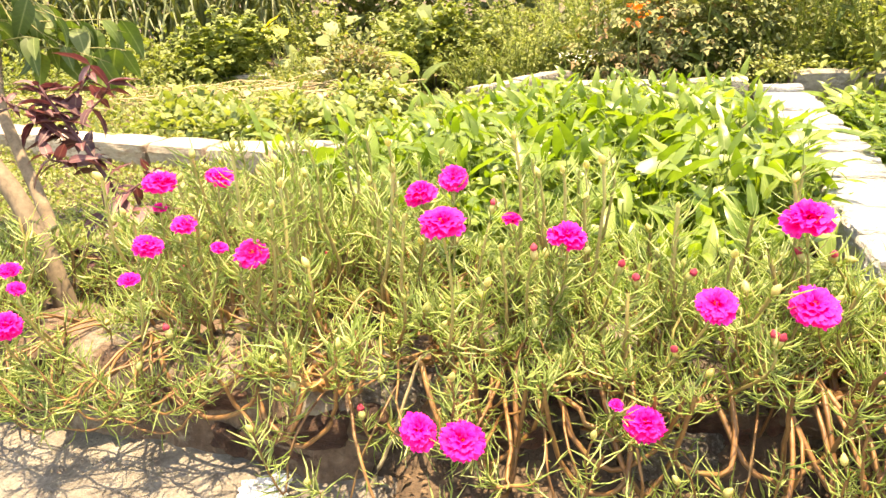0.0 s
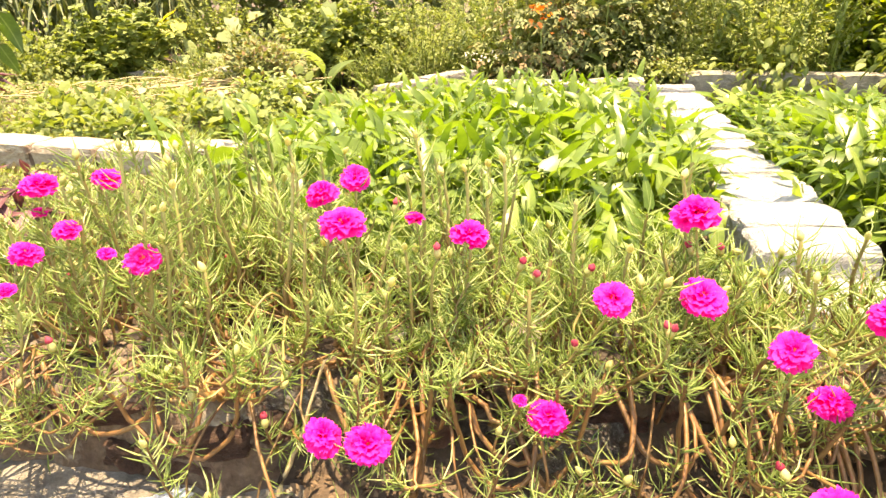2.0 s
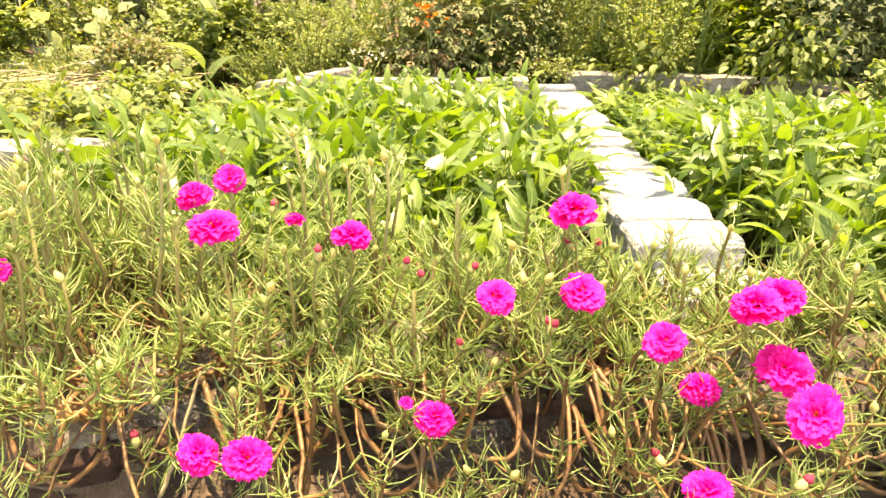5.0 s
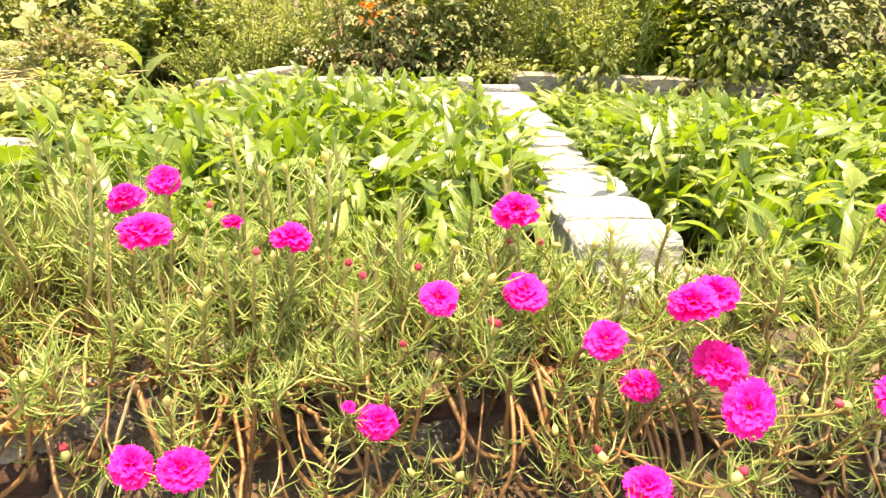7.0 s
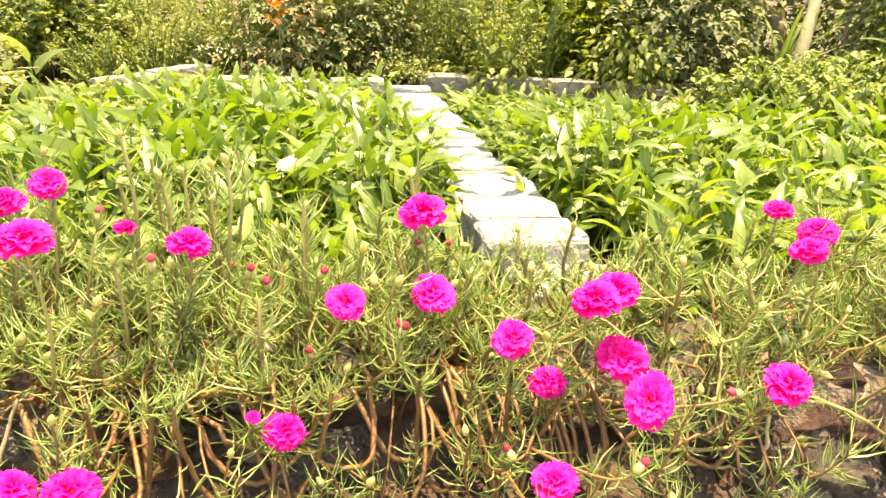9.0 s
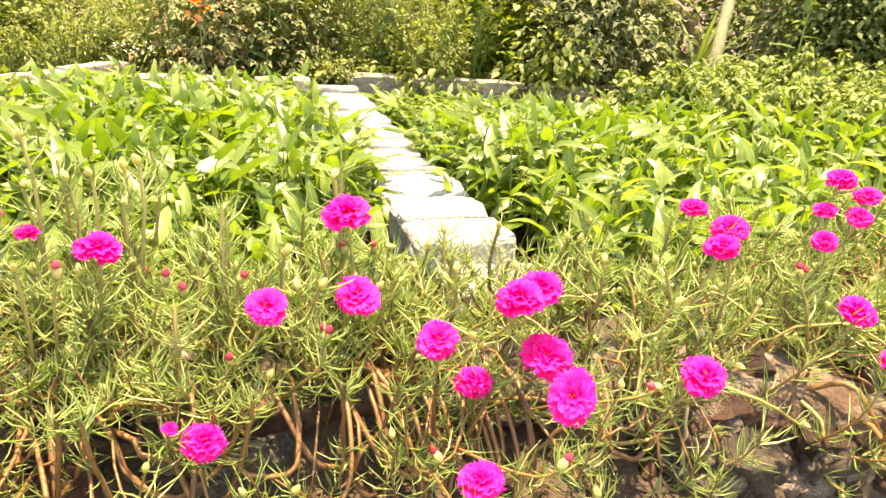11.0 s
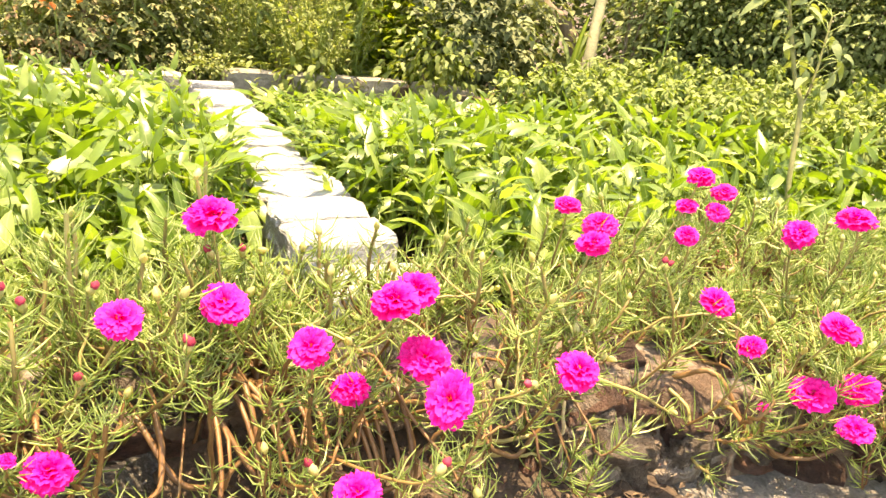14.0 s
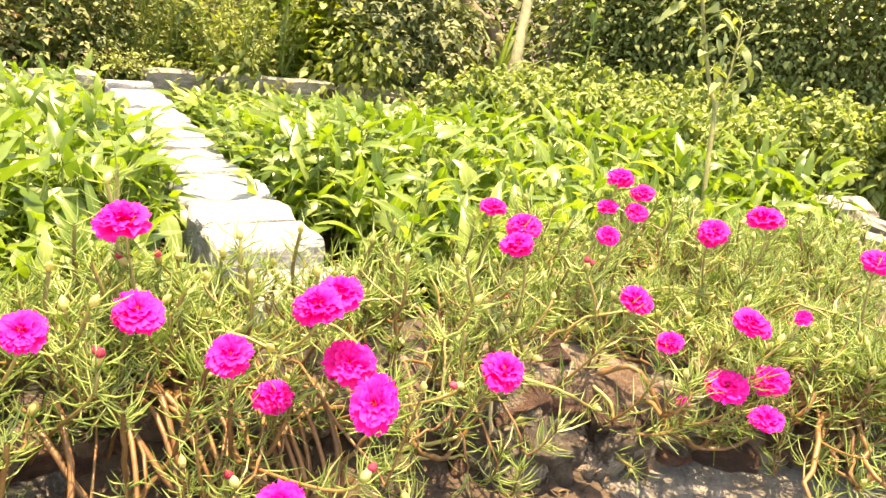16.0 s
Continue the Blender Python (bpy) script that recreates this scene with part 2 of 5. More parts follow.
# ---- mesh tools ----
def mesh_of(name, verts, faces, material, smooth=True):
    """A mesh from an array of vertices and an array of faces of one size."""
    me = bpy.data.meshes.new(name)
    verts, faces = np.asarray(verts, np.float32), np.asarray(faces, np.int32)
    k = faces.shape[1]
    me.vertices.add(len(verts))
    me.vertices.foreach_set("co", verts.ravel())
    me.loops.add(faces.size)
    me.loops.foreach_set("vertex_index", faces.ravel())
    me.polygons.add(len(faces))
    me.polygons.foreach_set("loop_start", np.arange(0, faces.size, k, dtype=np.int32))
    me.polygons.foreach_set("use_smooth", np.full(len(faces), smooth))
    me.update(calc_edges=True)
    me.validate()
    me.materials.append(material)
    return me


def child(name, me, parent, m=None, label=""):
    ob = new(name, me)
    ob.parent = parent
    if m is not None:
        ob.matrix_basis = m
    return tagged(ob, label)


def thing(name, at, label, category, group="", turn=0.0):
    ob = new(name)
    ob.empty_display_size = 0.05
    ob.matrix_basis = pose(*at, 0, 0, turn)
    return tagged(ob, label, category, group)


def frames_of(tang):
    """Two unit normals to each tangent."""
    ref = np.where(np.abs(tang[:, 2:3]) < 0.9, np.array([[0, 0, 1.0]]), np.array([[1.0, 0, 0]]))
    a = np.cross(tang, ref)
    a /= np.linalg.norm(a, axis=1, keepdims=True) + 1e-9
    return a, np.cross(tang, a)


def tube(points, r0, r1, sides=5):
    """A tapered tube along a line of points: vertices and quads."""
    p = np.asarray(points, float)
    tang = np.gradient(p, axis=0)
    tang /= np.linalg.norm(tang, axis=1, keepdims=True) + 1e-9
    a, b = frames_of(tang)
    r = np.linspace(r0, r1, len(p))[:, None, None]
    ang = np.linspace(0, 2 * np.pi, sides, endpoint=False)
    v = p[:, None] + r * (np.cos(ang)[None, :, None] * a[:, None] + np.sin(ang)[None, :, None] * b[:, None])
    i, j = np.meshgrid(np.arange(len(p) - 1), np.arange(sides), indexing="ij")
    k = (j + 1) % sides
    f = np.stack([i * sides + j, i * sides + k, (i + 1) * sides + k, (i + 1) * sides + j], -1).reshape(-1, 4)
    return v.reshape(-1, 3), f


def join(pieces):
    vs, fs, n = [], [], 0
    for v, f in pieces:
        vs.append(v)
        fs.append(np.asarray(f) + n)
        n += len(v)
    return np.concatenate(vs), np.concatenate(fs)


def bezier(p0, p1, p2, p3, n=8):
    t = np.linspace(0, 1, n)[:, None]
    p0, p1, p2, p3 = (np.asarray(p, float) for p in (p0, p1, p2, p3))
    return (1 - t) ** 3 * p0 + 3 * (1 - t) ** 2 * t * p1 + 3 * (1 - t) * t * t * p2 + t ** 3 * p3


def smooth_line(points, n=14):
    p = np.array(points, float)
    t = np.linspace(0, len(p) - 1, n)
    i = np.clip(t.astype(int), 0, len(p) - 2)
    u = (t - i)[:, None]
    q = np.concatenate([[2 * p[0] - p[1]], p, [2 * p[-1] - p[-2]]])
    a, b, c, d = q[i], q[i + 1], q[i + 2], q[i + 3]
    return 0.5 * (2 * b + (c - a) * u + (2 * a - 5 * b + 4 * c - d) * u ** 2 + (3 * b - a - 3 * c + d) * u ** 3)


def blade(n, width, lobe=0.0, fold=0.25, curl=0.35, wave=0.0, seed=0):
    """A leaf of length 1 along y, its face to +z: width(s) is the half width, lobe draws the base corners back, curl bends the tip down."""
    r = np.random.default_rng(seed)
    s = np.linspace(0, 1, n + 1)
    rows = []
    for k, x in enumerate(s):
        w = width(x)
        y, z = math.sin(curl * x) / max(curl, 1e-6), -(1 - math.cos(curl * x)) / max(curl, 1e-6)
        back = lobe * max(0.0, 1 - x * 4.0)
        up = fold * w
        jig = wave * r.normal(0, 1, 2)
        rows += [(-w, y - back, z + up + jig[0] * w), (0, y, z), (w, y - back, z + up + jig[1] * w)]
    v = np.array(rows)
    f = []
    for k in range(n):
        a = 3 * k
        f += [(a, a + 1, a + 4, a + 3), (a + 1, a + 2, a + 5, a + 4)]
    return v, np.array(f)


def lance(x):
    return 0.155 * (math.sin(math.pi * min(1.0, x ** 0.62)) ** 0.9 + 0.02)


def arrow(x):
    return float(np.interp(x, [0.0, 0.07, 0.18, 0.35, 0.55, 0.75, 0.9, 1.0], [0.07, 0.135, 0.145, 0.135, 0.108, 0.068, 0.030, 0.002]))


def oval(x):
    return 0.30 * math.sin(math.pi * min(1, x ** 0.8 * 0.98 + 0.01)) ** 0.75 + 0.003


def heart(x):
    return 0.46 * (math.sin(math.pi * min(1, (x * 0.9 + 0.1) ** 0.85)) ** 0.8) + 0.003


def spread(template, place, direction, size, up=None, roll=None):
    """Copies of a leaf template: at each place, pointing along direction, of that size. Vertices and faces of all."""
    v, f = template
    d = direction / (np.linalg.norm(direction, axis=1, keepdims=True) + 1e-9)
    up = np.tile([[0, 0, 1.0]], (len(d), 1)) if up is None else up
    x = np.cross(d, up)
    x /= np.linalg.norm(x, axis=1, keepdims=True) + 1e-9
    z = np.cross(x, d)
    if roll is not None:
        c, s = np.cos(roll)[:, None], np.sin(roll)[:, None]
        x, z = c * x + s * z, -s * x + c * z
    s = np.asarray(size, float).reshape(-1, 1, 1)
    out = place[:, None] + s * (v[None, :, 0:1] * x[:, None] + v[None, :, 1:2] * d[:, None] + v[None, :, 2:3] * z[:, None])
    faces = f[None] + (np.arange(len(d)) * len(v))[:, None, None]
    return out.reshape(-1, 3), faces.reshape(-1, f.shape[1])


def needle_template():
    """A fleshy needle of length 1 along y, slightly bent."""
    return tube([(0, 0, 0), (0, 0.5, -0.06), (0, 1.0, 0.09)], 0.029, 0.026, 3)


def tip_to_zero(template, ring=3):
    v, f = template
    v = v.copy()
    v[-ring:] = v[-ring:].mean(0) + (v[-ring:] - v[-ring:].mean(0)) * 0.15
    v[:ring] = v[:ring].mean(0) + (v[:ring] - v[:ring].mean(0)) * 0.6
    return v, f


NEEDLES = tip_to_zero(needle_template())


def rough_block(name, material, size, seed, jitter=0.06, cuts=2, rounding=0.35, smooth=False):
    """A worn block: rounded box with an uneven surface, about the origin."""
    r = np.random.default_rng(seed)
    bm = bmesh.new()
    bmesh.ops.create_cube(bm, size=1.0)
    bmesh.ops.subdivide_edges(bm, edges=bm.edges[:], cuts=cuts, use_grid_fill=True)
    off = Vector(r.uniform(-50, 50, 3))
    for vert in bm.verts:
        c = vert.co.copy()
        edge = sorted(abs(q) for q in c)
        if edge[1] > 0.49:
            c *= 1 - rounding * 0.12 * (1.6 if edge[0] > 0.49 else 1.0)
        c += noise.noise_vector(c * 2.3 + off) * jitter + noise.noise_vector(c * 6.5 + off) * jitter * 0.35 + noise.noise_vector(c * 15 + off) * jitter * 0.22
        vert.co = Vector((c.x * size[0], c.y * size[1], c.z * size[2]))
    for face in bm.faces:
        face.smooth = smooth
    me = bpy.data.meshes.new(name)
    bm.to_mesh(me)
    bm.free()
    me.materials.append(material)
    return me


def strip_points(line, step):
    """Evenly spaced points along a polyline in plan, with the heading in degrees."""
    p = np.array(line, float)
    seg = np.linalg.norm(np.diff(p, axis=0), axis=1)
    s = np.concatenate([[0], np.cumsum(seg)])
    out, at = [], 0.0
    while at <= s[-1]:
        x, y = np.interp(at, s, p[:, 0]), np.interp(at, s, p[:, 1])
        x2, y2 = np.interp(min(at + 0.02, s[-1]), s, p[:, 0]), np.interp(min(at + 0.02, s[-1]), s, p[:, 1])
        x1, y1 = np.interp(max(at - 0.02, 0), s, p[:, 0]), np.interp(max(at - 0.02, 0), s, p[:, 1])
        out.append((x, y, math.degrees(math.atan2(y2 - y1, x2 - x1))))
        at += step
    return out


# ---- plan ----
PATH_Z, SOIL_Z, BED_Z = 0.10, 0.03, 0.20
FRONT = [(-7.0, 3.12), (-2.6, 1.62), (-1.6, 1.28), (-0.80, 1.0), (-0.57, 0.925), (-0.37, 0.87), (-0.22, 0.81), (0.10, 0.75), (0.45, 0.67), (0.78, 0.52), (0.97, 0.41), (1.22, 0.29), (1.40, 0.10), (1.75, -0.22), (2.3, -0.7), (5.0, -3.2)]
BACK = [(-2.6, 1.9), (-1.0, 1.35), (-0.4, 1.40), (-0.1, 1.34), (0.12, 1.20), (0.35, 1.12), (0.6, 1.02), (0.95, 0.98), (1.25, 0.98), (1.7, 0.86), (2.15, 0.66), (2.45, 0.36), (3.2, 0.2)]


def front_y(x):
    return np.interp(x, [p[0] for p in FRONT], [p[1] for p in FRONT])


def back_y(x):
    return np.interp(x, [p[0] for p in BACK], [p[1] for p in BACK])


# kerb axis: near end, direction along it, direction across it
KERB_NEAR, KERB_TOP = Vector((0.913, 1.065, 0)), 0.185
KERB_ALONG = Vector((0.258, 0.966, 0)).normalized()
KERB_ACROSS = Vector((KERB_ALONG.y, -KERB_ALONG.x, 0))


def recess(x):
    """How far the wall has crumbled back under the plants."""
    return float(np.interp(x, [-0.2, -0.05, 0.15, 0.3, 0.5, 0.65, 0.8, 0.95, 1.08], [0.0, 0.05, 0.06, 0.065, 0.065, 0.05, 0.03, 0.045, 0.0]))


def ground_height(x, y):
    """Soil height: low in the beds, raised behind the wall."""
    h = SOIL_Z + 0.02 * noise.noise((x * 2.1, y * 2.1, 0)) + 0.008 * noise.noise((x * 9, y * 9, 3))
    if -3 < x < 2.6:
        behind = y - front_y(x)
        lift = max(0.0, min(1.0, (behind - 0.03 - recess(x)) / 0.06)) * max(0.0, min(1.0, (back_y(x) + 0.1 - y) / 0.25))
        dirt = float(np.interp(x, [-0.2, -0.05, 0.95, 1.1], [0.0, 1.0, 1.0, 0.0])) * float(np.interp(behind, [-0.28, -0.15, 0.2], [0.0, 1.0, 1.0]))
        if behind < 0.2:
            h = max(h, h + (PATH_Z + 0.016 - h + 0.012 * noise.noise((x * 12, y * 12, 2))) * min(1.0, dirt * 1.5))
        h = max(h, h + (BED_Z - h) * lift)
    left = max(0.0, min(1.0, (-0.25 - x) / 0.25)) * max(0.0, min(1.0, (y - 1.2) / 0.3))
    return max(h, SOIL_Z + 0.17 * left + 0.012 * noise.noise((x * 7, y * 7, 5)))


# ---- setting ----
def build_ground():
    xs = np.concatenate([[-3000, -300, -40, -12, -6], np.arange(-4, 5.01, 0.08), [6, 12, 40, 300, 3000]])
    ys = np.concatenate([[-3000, -300, -40, -10, -4], np.arange(-1.5, 6.01, 0.08), [8, 12, 40, 300, 3000]])
    v = [(x, y, ground_height(x, y)) for y in ys for x in xs]
    n = len(xs)
    f = [(j * n + i, j * n + i + 1, (j + 1) * n + i + 1, (j + 1) * n + i) for j in range(len(ys) - 1) for i in range(n - 1)]
    tagged(new("ground", mesh_of("ground", v, f, SOIL)), "dark brown garden soil in the planted beds", "ground", kind="structure")


def build_path():
    line = strip_points(FRONT, 0.04)
    v, f = [], []
    for k, (x, y, h) in enumerate(line):
        n = Vector((math.sin(radians(h)), -math.cos(radians(h)), 0))
        for q, drop in ((0.03, 0), (-0.02, 0), (-0.06, 0), (-0.14, 0), (-0.3, 0), (-0.6, 0), (-1.0, 0), (-2.2, 0), (-2.2, 0.2)):
            z = PATH_Z + 0.012 * noise.noise((x * 3 + q, y * 3, 1)) * (1 if q > -0.5 else 0.3) - drop
            v.append((x - n.x * q, y - n.y * q, z))
    m = 9
    for k in range(len(line) - 1):
        for j in range(m - 1):
            f.append((k * m + j, k * m + j + 1, (k + 1) * m + j + 1, (k + 1) * m + j))
    tagged(new("pavement", mesh_of("pavement", v, f, CONCRETE)), "rough sunlit grey-brown concrete path beside the wall", "path", kind="structure")


def build_wall():
    """Low rubble wall: a rough mortar core that follows the bed, with stones and broken bricks set into its face and top."""
    line = strip_points(FRONT, 0.014)
    v, f = [], []
    prof = [(0.0, 0.02), (0.006, 0.05), (0.012, 0.08), (0.016, 0.11), (0.020, 0.14), (0.027, 0.17), (0.035, 0.20), (0.046, 0.22), (0.06, 0.235), (0.09, 0.242), (0.12, 0.245), (0.16, 0.24), (0.20, 0.235), (0.22, 0.02)]
    for x, y, h in line:
        n = Vector((-math.sin(radians(h)), math.cos(radians(h)), 0))
        for q, z in prof:
            w = noise.noise((x * 9, y * 9, z * 14)) * 0.014 + noise.noise((x * 24, y * 24, z * 30)) * 0.010 + noise.noise((x * 60, y * 60, z * 60)) * 0.005
            if -0.15 < x < 0.78 and q < 0.1:
                w += 0.05 * max(0.0, 0.75 + 1.3 * noise.noise((x * 6, 3, 1))) * np.interp(z, [0.05, 0.12, 0.22], [0.5, 1, 0])
            q += recess(x)
            v.append((x + n.x * (q + w), y + n.y * (q + w), z + 0.5 * w + 0.02 * noise.noise((x * 4, y * 4, 9)) * (z > 0.15)))
    m = len(prof)
    for k in range(len(line) - 1):
        for j in range(m - 1):
            f.append((k * m + j, (k + 1) * m + j, (k + 1) * m + j + 1, k * m + j + 1))
    wall = tagged(new("wall_front", mesh_of("wall_core", v, f, MORTAR)), "low rubble wall of weathered stone and broken red brick", "wall", kind="structure")
    stones = [rough_block("stone", STONE, (1, 1, 1), k, 0.22, 7, 1.3, True) for k in range(8)]
    bricks = [rough_block("brick", BRICK, (1, 1, 1), 20 + k, 0.13, 7, 0.5, True) for k in range(5)]
    for k, (x, y, z, w, d, h, turn) in enumerate(((0.325, 0.895, 0.215, 0.075, 0.07, 0.11, 15), (0.288, 0.80, 0.135, 0.11, 0.08, 0.10, -20), (-0.13, 0.90, 0.20, 0.15, 0.08, 0.07, -12), (0.93, 0.48, 0.150, 0.09, 0.10, 0.08, -40), (1.05, 0.43, 0.155, 0.08, 0.08, 0.07, -25), (0.86, 0.53, 0.16, 0.08, 0.07, 0.06, 10))):
        child("stone", rough_block("lichen_stone", LICHEN if k < 3 else STONE, (1, 1, 1), 30 + k, 0.22, 9, 1.0, True), wall, pose(x, y, z, 0, 12, turn) @ Matrix.Diagonal((w, d, h, 1)), "grey stone spotted with pale lichen" if k < 3 else "rough brown stone")
    r = np.random.default_rng(3)
    for level, z0, inset in ((0, 0.125, 0.048), (1, 0.185, 0.062), (2, 0.228, 0.13)):
        at = 0.0
        pts = strip_points(FRONT, 0.01)
        while at < len(pts) * 0.01 - 0.2:
            w = r.uniform(0.05, 0.15) * (0.8 if level == 2 else 1.0)
            x, y, h = pts[int((at + w / 2) / 0.01)]
            n = Vector((-math.sin(radians(h)), math.cos(radians(h)), 0))
            is_brick = r.random() < (0.45 if level < 2 else 0.3)
            me = bricks[r.integers(5)] if is_brick else stones[r.integers(8)]
            d, hh = r.uniform(0.07, 0.12), r.uniform(0.035, 0.058) * (0.8 if level == 2 else 1.0)
            c = Vector((x, y, z0)) + n * (inset + recess(x) + r.normal(0, 0.008) + ((r.uniform(0.0, 0.05) if level < 2 else r.uniform(-0.06, 0.0)) if -0.15 < x < 0.78 else 0))
            m4 = pose(c.x, c.y, c.z + r.normal(0, 0.008), r.normal(0, 9), r.normal(0, 9), h + r.normal(0, 10)) @ Matrix.Diagonal((w * 0.97, d, hh, 1))
            if x > -1.7 and x < 2.0 and r.random() > (0.45 if level < 2 and -0.05 < x < 0.75 else 0.08):
                child("brick" if is_brick else "stone", me, wall, m4)
            at += w + r.uniform(0.004, 0.015)


def build_kerb():
    """Whitewashed kerb of blocks laid across it: a higher, wider run near the path and a lower one behind."""
    a, b = KERB_NEAR, KERB_NEAR + KERB_ALONG * 2.27
    kerb = tagged(new("kerb", mesh_of("kerb_bed", *box_between(a, b, 0.18, 0.0, KERB_TOP - 0.09), MORTAR, False)),
                  "whitewashed kerb of worn blocks between two spinach beds", "kerb", kind="structure")
    shapes = [rough_block("block", WHITEWASH, (1, 1, 1), 40 + k, 0.05, 7, 0.30) for k in range(6)]
    r = np.random.default_rng(11)
    turn = math.degrees(math.atan2(KERB_ALONG.y, KERB_ALONG.x))
    at, k = 0.0, 0
    while at < 2.24:
        near = at < 0.54
        w = r.uniform(0.170, 0.185) if near else r.uniform(0.125, 0.15)
        wide, step, shift = (0.245, (-0.03, 0.02, 0.022)[min(k, 2)], (0.02, -0.012, -0.012)[min(k, 2)]) if near else (0.20, r.normal(-0.004, 0.004), 0.014)
        c = KERB_NEAR + KERB_ALONG * (at + w / 2) + KERB_ACROSS * (shift + r.normal(0, 0.004))
        m4 = pose(c.x, c.y, KERB_TOP - 0.05 + step, r.normal(0, 0.8), r.normal(0, 0.8), turn + r.normal(0, 1.2)) @ Matrix.Diagonal((w - 0.005, wide, 0.10, 1))
        child("block", shapes[r.integers(6)], kerb, m4)
        m4 = pose(c.x, c.y, KERB_TOP - 0.145 + step, 0, 0, turn + r.normal(0, 0.6)) @ Matrix.Diagonal((w - 0.001, wide - 0.006, 0.10, 1))
        child("block", shapes[r.integers(6)], kerb, m4)
        at += w
        k += 1


def box_between(a, b, width, z0, z1):
    d = (b - a).normalized()
    s = Vector((d.y, -d.x, 0)) * width / 2
    v = [(*(p + q).to_2d(), z) for z in (z0, z1) for p in (a, b) for q in (-s, s)]
    return v, [(0, 1, 3, 2), (4, 6, 7, 5), (0, 4, 5, 1), (2, 3, 7, 6), (0, 2, 6, 4), (1, 5, 7, 3)]


def build_row(name, line, top, height, depth, length, material, label, seed, skip=0.0, category="kerb"):
    """A row of blocks, end to end, along a line in plan."""
    pts = strip_points(line, 0.01)
    r = np.random.default_rng(seed)
    core = []
    for p, q in zip(line[:-1], line[1:]):
        core.append(box_between(Vector((*p, 0)), Vector((*q, 0)), depth * 0.8, 0.0, top - 0.03))
    v, f = join([(np.array(c[0]), np.array(c[1])) for c in core])
    row = tagged(new(name, mesh_of(name, v, f, MORTAR, False)), label, category, kind="structure")
    shapes = [rough_block("block", material, (1, 1, 1), seed + k, 0.035, 3, 0.5) for k in range(5)]
    at = 0.0
    while at < len(pts) * 0.01 - length * 0.6:
        w = length * r.uniform(0.8, 1.2)
        x, y, h = pts[min(len(pts) - 1, int((at + w / 2) / 0.01))]
        if r.random() >= skip:
            child("block", shapes[r.integers(5)], row, pose(x, y, top - height / 2 + r.normal(0, 0.004), r.normal(0, 1.0), r.normal(0, 0.7), h + r.normal(0, 1.2)) @ Matrix.Diagonal((w - 0.006, depth, height, 1)))
        at += w
    return row


build_ground()
build_path()
build_wall()
build_kerb()
LEFT_KERB = [(-2.4, 3.02), (-1.78, 2.74), (-1.32, 2.50), (-0.955, 2.33), (-0.38, 2.11)]
FAR_WALL = [(0.55, 3.50), (1.04, 3.38), (1.42, 3.30)]
FAR_WALL_EAST = [(1.63, 3.40), (2.02, 3.31), (2.46, 3.15), (2.72, 2.92), (2.85, 2.6)]
build_row("kerb_left", LEFT_KERB, 0.28, 0.10, 0.13, 0.25, OLDWASH, "low kerb of bricks with peeling whitewash", 60)
build_row("wall_far", FAR_WALL, 0.215, 0.22, 0.12, 0.34, BLOCK, "low wall of grey concrete blocks behind the spinach", 70, category="wall")
build_row("wall_far_east", FAR_WALL_EAST, 0.225, 0.23, 0.12, 0.34, BLOCK, "low wall of grey concrete blocks before the bushes", 75, category="wall")
build_row("wall_back", [(-2.6, 4.2), (-1.2, 4.15), (-0.6, 4.1)], 0.24, 0.14, 0.14, 0.24, BLOCK, "old grey block edging half hidden by weeds", 80, 0.3, "wall")
build_row("wall_rough", [(0.10, 3.3), (0.25, 3.4), (0.42, 3.55), (0.60, 3.72)], 0.24, 0.09, 0.09, 0.14, BLOCK, "short run of rough grey blocks behind the spinach", 90, 0.0, "wall")


# ---- moss roses ----
def petal_mesh(k):
    """A ruffled petal, wider than long, frayed at its end, along y: it rises, ripples and bends outwards."""
    r = np.random.default_rng(100 + k)
    nu, nv = 13, 6
    ph, waves = r.uniform(0, 6), r.uniform(5.0, 8.0)
    tooth = r.normal(0, 1, nu)
    v = []
    for j in range(nv):
        s = j / (nv - 1)
        for i in range(nu):
            u = 2 * i / (nu - 1) - 1
            w = 0.08 + 0.56 * s ** 0.75
            y = s * (1 - 0.20 * u * u * s) + ((0.05 if i % 2 else -0.04) + 0.05 * tooth[i]) * s ** 4
            z = 0.10 * math.sin(2.4 * s) + 0.10 * s * s * math.sin(waves * u + ph) + 0.06 * u * u * s + 0.04 * s * s * r.normal() - 0.12 * s ** 4
            v.append((w * u, y, z))
    f = [(j * nu + i, j * nu + i + 1, (j + 1) * nu + i + 1, (j + 1) * nu + i) for j in range(nv - 1) for i in range(nu - 1)]
    return mesh_of("petal", v, f, PETAL)


PETALS = [petal_mesh(k) for k in range(6)]


def stamen_mesh():
    pieces = []
    r = np.random.default_rng(5)
    for k in range(14):
        a, q = r.uniform(0, 6.28), r.uniform(0, 0.12)
        pieces.append(tube([(0, 0, 0), (q * math.cos(a) * 0.6, q * math.sin(a) * 0.6, 0.16), (q * math.cos(a), q * math.sin(a), 0.27)], 0.012, 0.02, 4))
    return mesh_of("stamens", *join(pieces), STAMEN)


